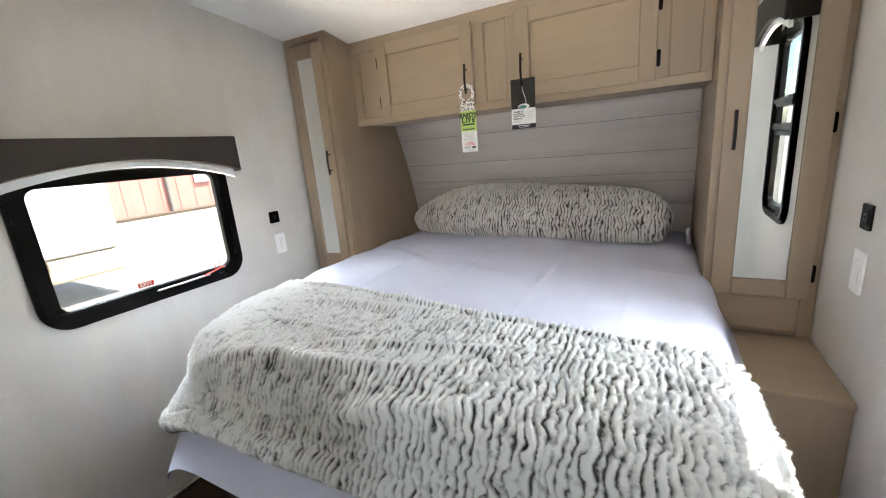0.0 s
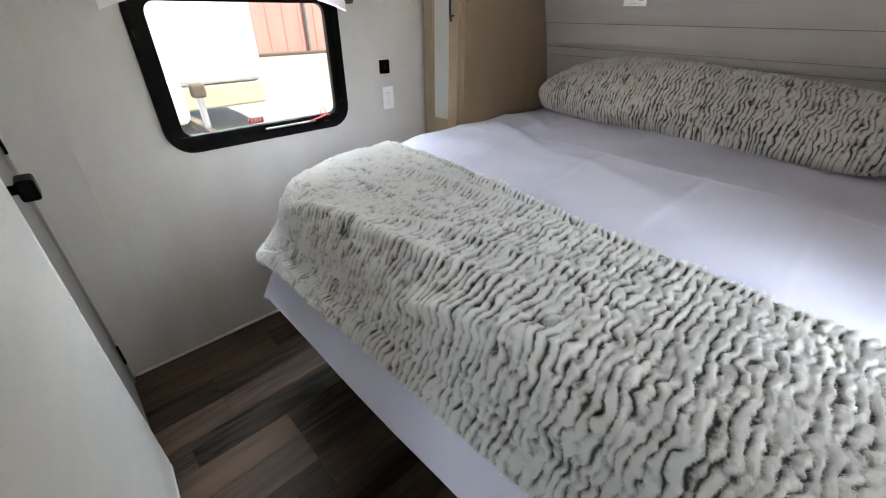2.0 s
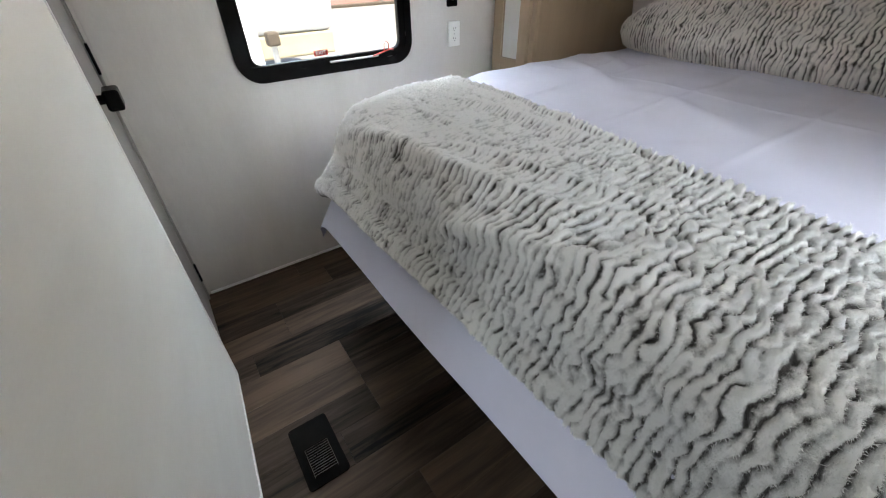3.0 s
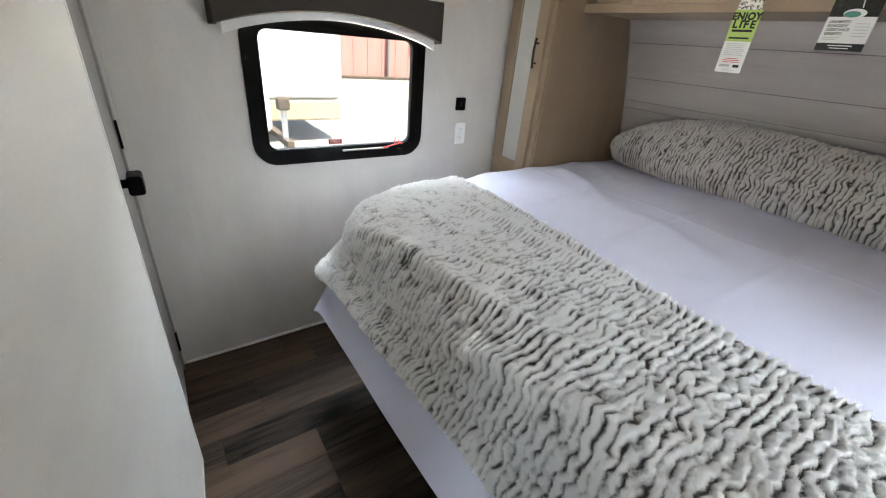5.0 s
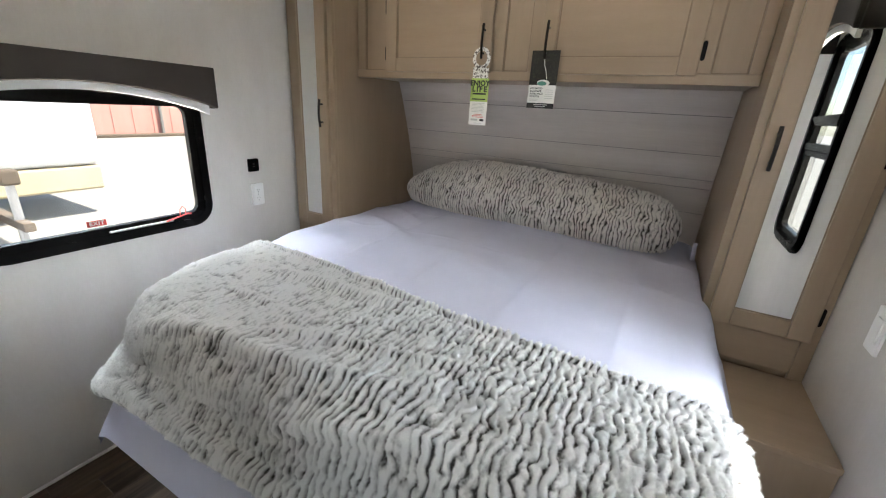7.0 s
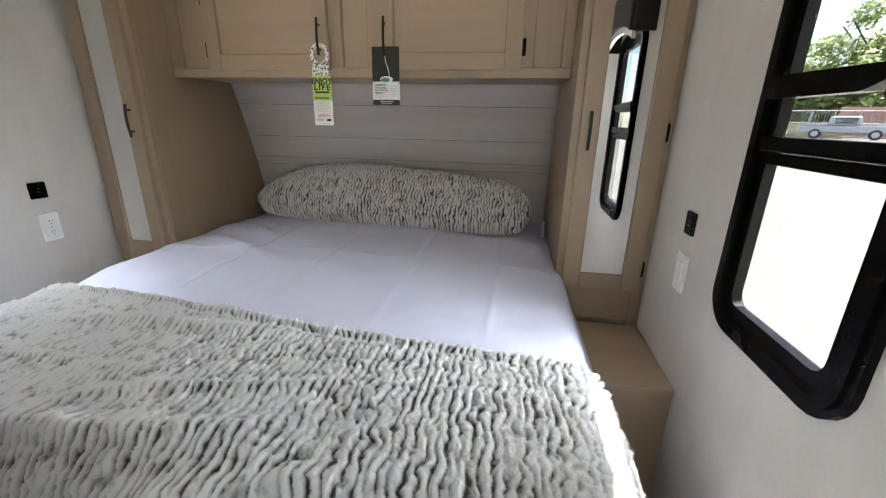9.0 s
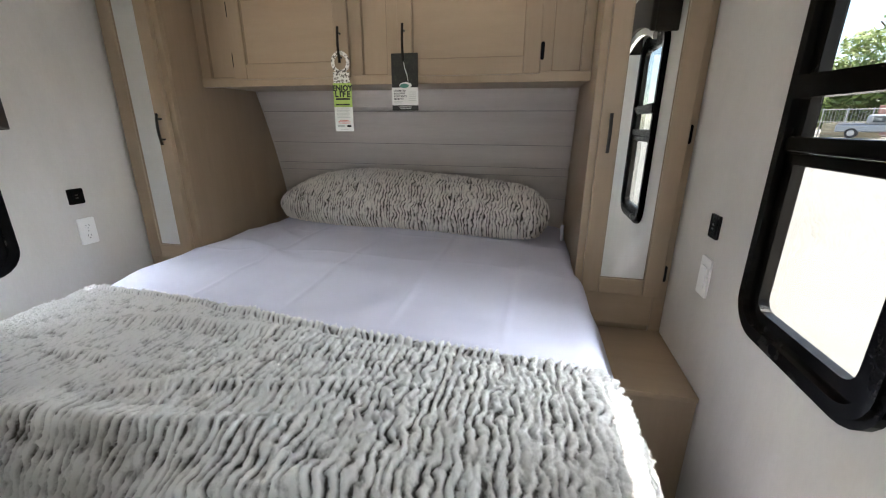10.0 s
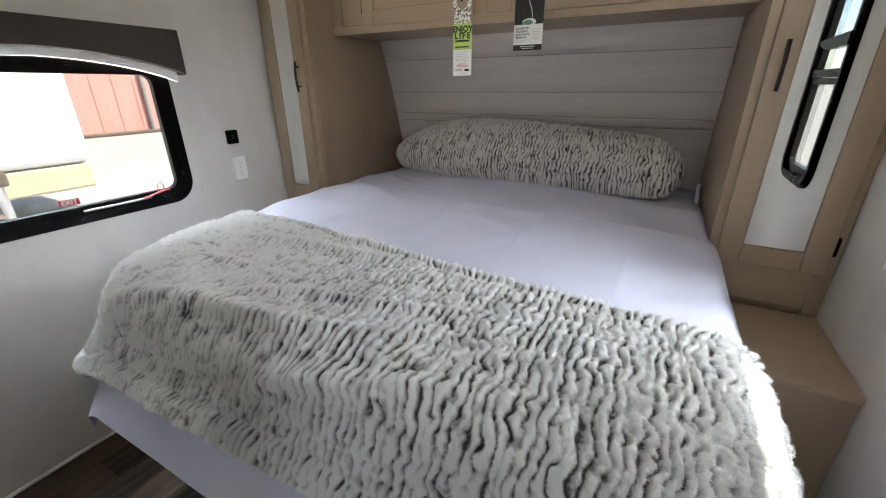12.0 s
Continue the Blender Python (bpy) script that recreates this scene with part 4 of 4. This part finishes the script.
tag_plate(card, "print_bar", kx0 + 0.034, kx1 - 0.032, kz0 + 0.006, kz0 + 0.008, ty - 0.0009, CARD_WHITE, "white line of print")
bm = add_tube(bmesh.new(), [(1.268, ty - 0.002, 1.622), (1.271, ty - 0.003, 1.600), (1.280, ty - 0.003, 1.578), (1.285, ty - 0.002, 1.551)], 0.0016, 6)
part("cord", bm, CARD_WHITE, card, "thin white cord", True)


# ---- outside ----
bm = bmesh.new()
xs = [-120, -60, -30, -12, -4, 4, 12, 20, 26, 40, 80, 160]
ys = [-120, -50, -20, -8, 0, 8, 16, 24, 40, 80, 160]
rise = lambda x: -0.75 + 0.058 * min(max(x - 4.0, 0), 22)
grid = [[bm.verts.new((x, y, rise(x))) for y in ys] for x in xs]
for i in range(len(xs) - 1):
    for j in range(len(ys) - 1):
        bm.faces.new((grid[i][j], grid[i + 1][j], grid[i + 1][j + 1], grid[i][j + 1]))
setting("ground", bm, CONCRETE, "sunlit pale concrete yard", "ground")

shed = thing("red_building", "long red ribbed metal building behind the yard", "building")
part("wall", box((-26, 7.0, -0.75), (-21.5, 34, 5.5), 0.03), RED_WALL, shed)
for k in range(30):
    y = 7.2 + 0.88 * k
    part("rib", box((-21.5, y, -0.6), (-21.47, y + 0.05, 5.4), 0.01, 1), RED_WALL, shed)
part("roof", box((-26.3, 6.7, 5.5), (-21.1, 34.3, 5.75), 0.03), TRAILER_WHITE, shed, "pale roof edge")
part("downpipe", add_tube(bmesh.new(), [(-21.35, 10.2, -0.7), (-21.35, 10.2, 5.4)], 0.09, 8), CONCRETE, shed, "pale downpipe")
part("notice", box((-21.42, 11.7, 0.75), (-21.38, 12.6, 2.1), 0.01, 1), CARD_WHITE, shed, "pale notice board")
part("plinth", box((-21.5, 7.0, -0.75), (-20.9, 34, -0.62), 0.02), BARK, shed, "dark strip at the wall foot")

camper = thing("travel_trailer", "white parked travel trailer with tan skirt and tongue jack", "trailer")
part("shell", box((-9.6, -5.5, 0.12), (-7.0, 1.80, 2.6), 0.18, 4), TRAILER_WHITE, camper)
part("skirt", box((-9.3, -5.2, -0.30), (-7.05, 1.74, 0.119), 0.04), TRAILER_TAN, camper, "tan lower skirt")
part("gas_cover", box((-6.55, -1.05, -0.30), (-5.9, 0.05, 0.42), 0.14, 4), TRAILER_WHITE, camper, "white gas bottle cover")
part("hitch_bar", box((-6.9, 0.1, -0.42), (-5.3, 0.22, -0.30), 0.01), BARK, camper)
part("jack", add_tube(bmesh.new(), [(-5.6, 0.16, -0.70), (-5.6, 0.16, 0.22)], 0.05, 10), STEEL, camper, "steel tongue jack")
part("jack_head", box((-5.69, 0.06, 0.16), (-5.51, 0.26, 0.36), 0.03), BARK, camper, "dark jack motor")
part("light", box((-7.0, -0.9, 0.62), (-6.97, -0.55, 0.74), 0.01), CARD_WHITE, camper, "small pale marker light")
for y in (-3.6, -2.7):
    wheel = part("wheel", add_tube(bmesh.new(), [(-7.3, y, -0.42), (-7.05, y, -0.42)], 0.33, 20), RUBBER, camper)
    part("rim", add_tube(bmesh.new(), [(-7.05, y, -0.42), (-7.03, y, -0.42)], 0.2, 16), STEEL, wheel)

# pickup beyond the right window
PK = Vector((27.2, 35.6, rise(27.2)))
truck = thing("pickup_truck", "silver-white parked pickup truck", "truck")


def at_truck(lo, hi, bevel=0.0, seg=3):
    return box(lo, hi, bevel, seg)


truck_parts = [
    ("body", at_truck((-2.7, -0.85, 0.45), (2.7, 0.85, 1.0), 0.12), TRUCK_PAINT),
    ("hood", at_truck((-2.6, -0.80, 1.001), (-1.1, 0.80, 1.12), 0.05), TRUCK_PAINT),
    ("cab", at_truck((-1.1, -0.78, 1.001), (0.75, 0.78, 1.72), 0.22, 4), TRUCK_PAINT),
    ("side_glass", at_truck((-0.75, -0.79, 1.15), (0.50, -0.775, 1.58), 0.005, 1), DARK_GLASS),
    ("bed_wall", at_truck((0.80, -0.84, 1.001), (2.68, -0.78, 1.16), 0.02), TRUCK_PAINT),
]
for name, bm, mat in truck_parts:
    part(name, bm, mat, truck)
for x in (-1.75, 1.65):
    for y in (-0.86, 0.66):
        wheel = part("wheel", add_tube(bmesh.new(), [(x, y, 0.37), (x, y + 0.22, 0.37)], 0.37, 18), RUBBER, truck)
        part("rim", add_tube(bmesh.new(), [(x, y - 0.012, 0.37), (x, y, 0.37)], 0.22, 14), STEEL, wheel)
truck.matrix_world = Matrix.Translation(PK) @ pose(0, 0, 0, 0, 0, -35)

YARD = rise(30)
yard_wall = thing("container_row", "red shipping container at the yard's edge", "container")
part("shell", box((0, 0, 0), (12.2, 2.44, 2.6), 0.03), RED_WALL, yard_wall)
for k in range(28):
    part("rib", box((0.3 + 0.42 * k, -0.06, 0.1), (0.5 + 0.42 * k, 0.0, 2.5), 0.01, 1), RED_WALL, yard_wall)
yard_wall.matrix_world = pose(30.4, 41.6, YARD, 0, 0, -35)

fence = thing("mesh_fence", "grey steel post fence at the yard's edge", "fence")
for k in range(16):
    part("post", add_tube(bmesh.new(), [(1.5 * k, 0, 0), (1.5 * k, 0, 2.3)], 0.05, 8), STEEL, fence)
for z in (0.15, 1.2, 2.2):
    part("rail", add_tube(bmesh.new(), [(0, 0, z), (22.5, 0, z)], 0.03, 6), STEEL, fence)
for k in range(112):
    part("picket", box((0.2 * k + 0.08, -0.012, 0.1), (0.2 * k + 0.104, 0.012, 2.2)), STEEL, fence)
fence.matrix_world = pose(19.5, 44.6, YARD, 0, 0, -35)

crate = thing("timber_stack", "low tan timber stack in front of the fence", "timber stack")
for k in range(5):
    part("board", box((0, 0, 0.22 * k), (3.6 - 0.2 * (k % 2), 0.9, 0.22 * k + 0.20), 0.01, 1), TRAILER_TAN, crate)
crate.matrix_world = pose(25.2, 39.2, YARD, 0, 0, -35)


def tree(x, y, height, spread, seed):
    rng = random.Random(seed)
    top = thing("tree", "broad leafy green tree beyond the fence", "tree", "trees behind the yard")
    z0 = rise(x)
    bm = add_tube(bmesh.new(), [(0, 0, 0), (0.1, 0.05, height * 0.25), (0.0, 0.15, height * 0.5)], 0.028 * height, 10)
    for k in range(7):
        a = k * 0.9 + rng.random()
        add_tube(bm, [(0, 0.1, height * (0.25 + 0.03 * k)), (math.cos(a) * spread * 0.4, math.sin(a) * spread * 0.4, height * 0.55), (math.cos(a) * spread * 0.7, math.sin(a) * spread * 0.7, height * 0.72)], 0.07, 6)
    part("trunk", bm, BARK, top)
    verts, faces = [], []
    clumps = []
    for k in range(110):
        a, r, h = rng.random() * 6.28, spread * math.sqrt(rng.random()), rng.random()
        dome = math.sqrt(max(0.0, 1 - (r / spread) ** 2))
        clumps.append((r * math.cos(a), r * math.sin(a), height * (0.10 + 0.32 * rng.random()) + height * 0.5 * h * dome, (0.5 + 0.6 * rng.random()) * height / 8.5))
    for cx, cy, cz, cr in clumps:
        for _ in range(170):
            d = Vector((rng.gauss(0, 1), rng.gauss(0, 1), rng.gauss(0, 0.8))).normalized() * cr * (0.55 + 0.5 * rng.random())
            p = Vector((cx, cy, cz)) + d
            u = Vector((rng.gauss(0, 1), rng.gauss(0, 1), rng.gauss(0, 1))).normalized()
            v = u.orthogonal().normalized()
            s = (0.14 + 0.10 * rng.random()) * height / 8.5
            i = len(verts)
            verts += [p - u * s, p + v * s * 0.5, p + u * s, p - v * s * 0.5]
            faces.append((i, i + 1, i + 2, i + 3))
    data = bpy.data.meshes.new("crown")
    data.from_pydata([tuple(v) for v in verts], [], faces)
    data.materials.append(LEAF)
    ob = new("crown", data)
    ob.parent = top
    ob["kind"] = "stuff"
    top.location = (x, y, z0)
    return top


for k, (x, y, h, s) in enumerate(((39.0, 49.0, 15.0, 7.0), (34.0, 52.0, 9.5, 5.0), (44.0, 43.0, 15.0, 8.0), (29.0, 54.0, 8.5, 5.5), (50.0, 33.0, 14.0, 7.0))):
    tree(x, y, h, s, 11 + k)

# ---- floor planks ----
shared = {}
rng = random.Random(4)
x = -0.01
while x < WIDTH:
    x0, x1 = max(x, 0.002), min(x + 0.125, WIDTH - 0.002)
    y = NOSE - 0.3 - rng.random() * 0.9 if x < 0.2 else -1.36 + 0.92 * 2 - rng.choice((0.0, 0.31, 0.62, 0.15))
    while y > TAIL + 0.1:
        size = (round(x1 - x0 - 0.0008, 4), 0.92)
        if size not in shared:
            bm = box((-size[0] / 2, -0.4596, -0.0035), (size[0] / 2, 0.4596, 0.0), 0.0008, 1)
            data = bpy.data.meshes.new("plank")
            bm.to_mesh(data)
            bm.free()
            data.materials.append(PLANK)
            shared[size] = data
        ob = new("plank", shared[size])
        ob.location = ((x0 + x1) / 2, y - 0.46, 0.0)
        ob.parent = subfloor
        y -= 0.92
    x += 0.125
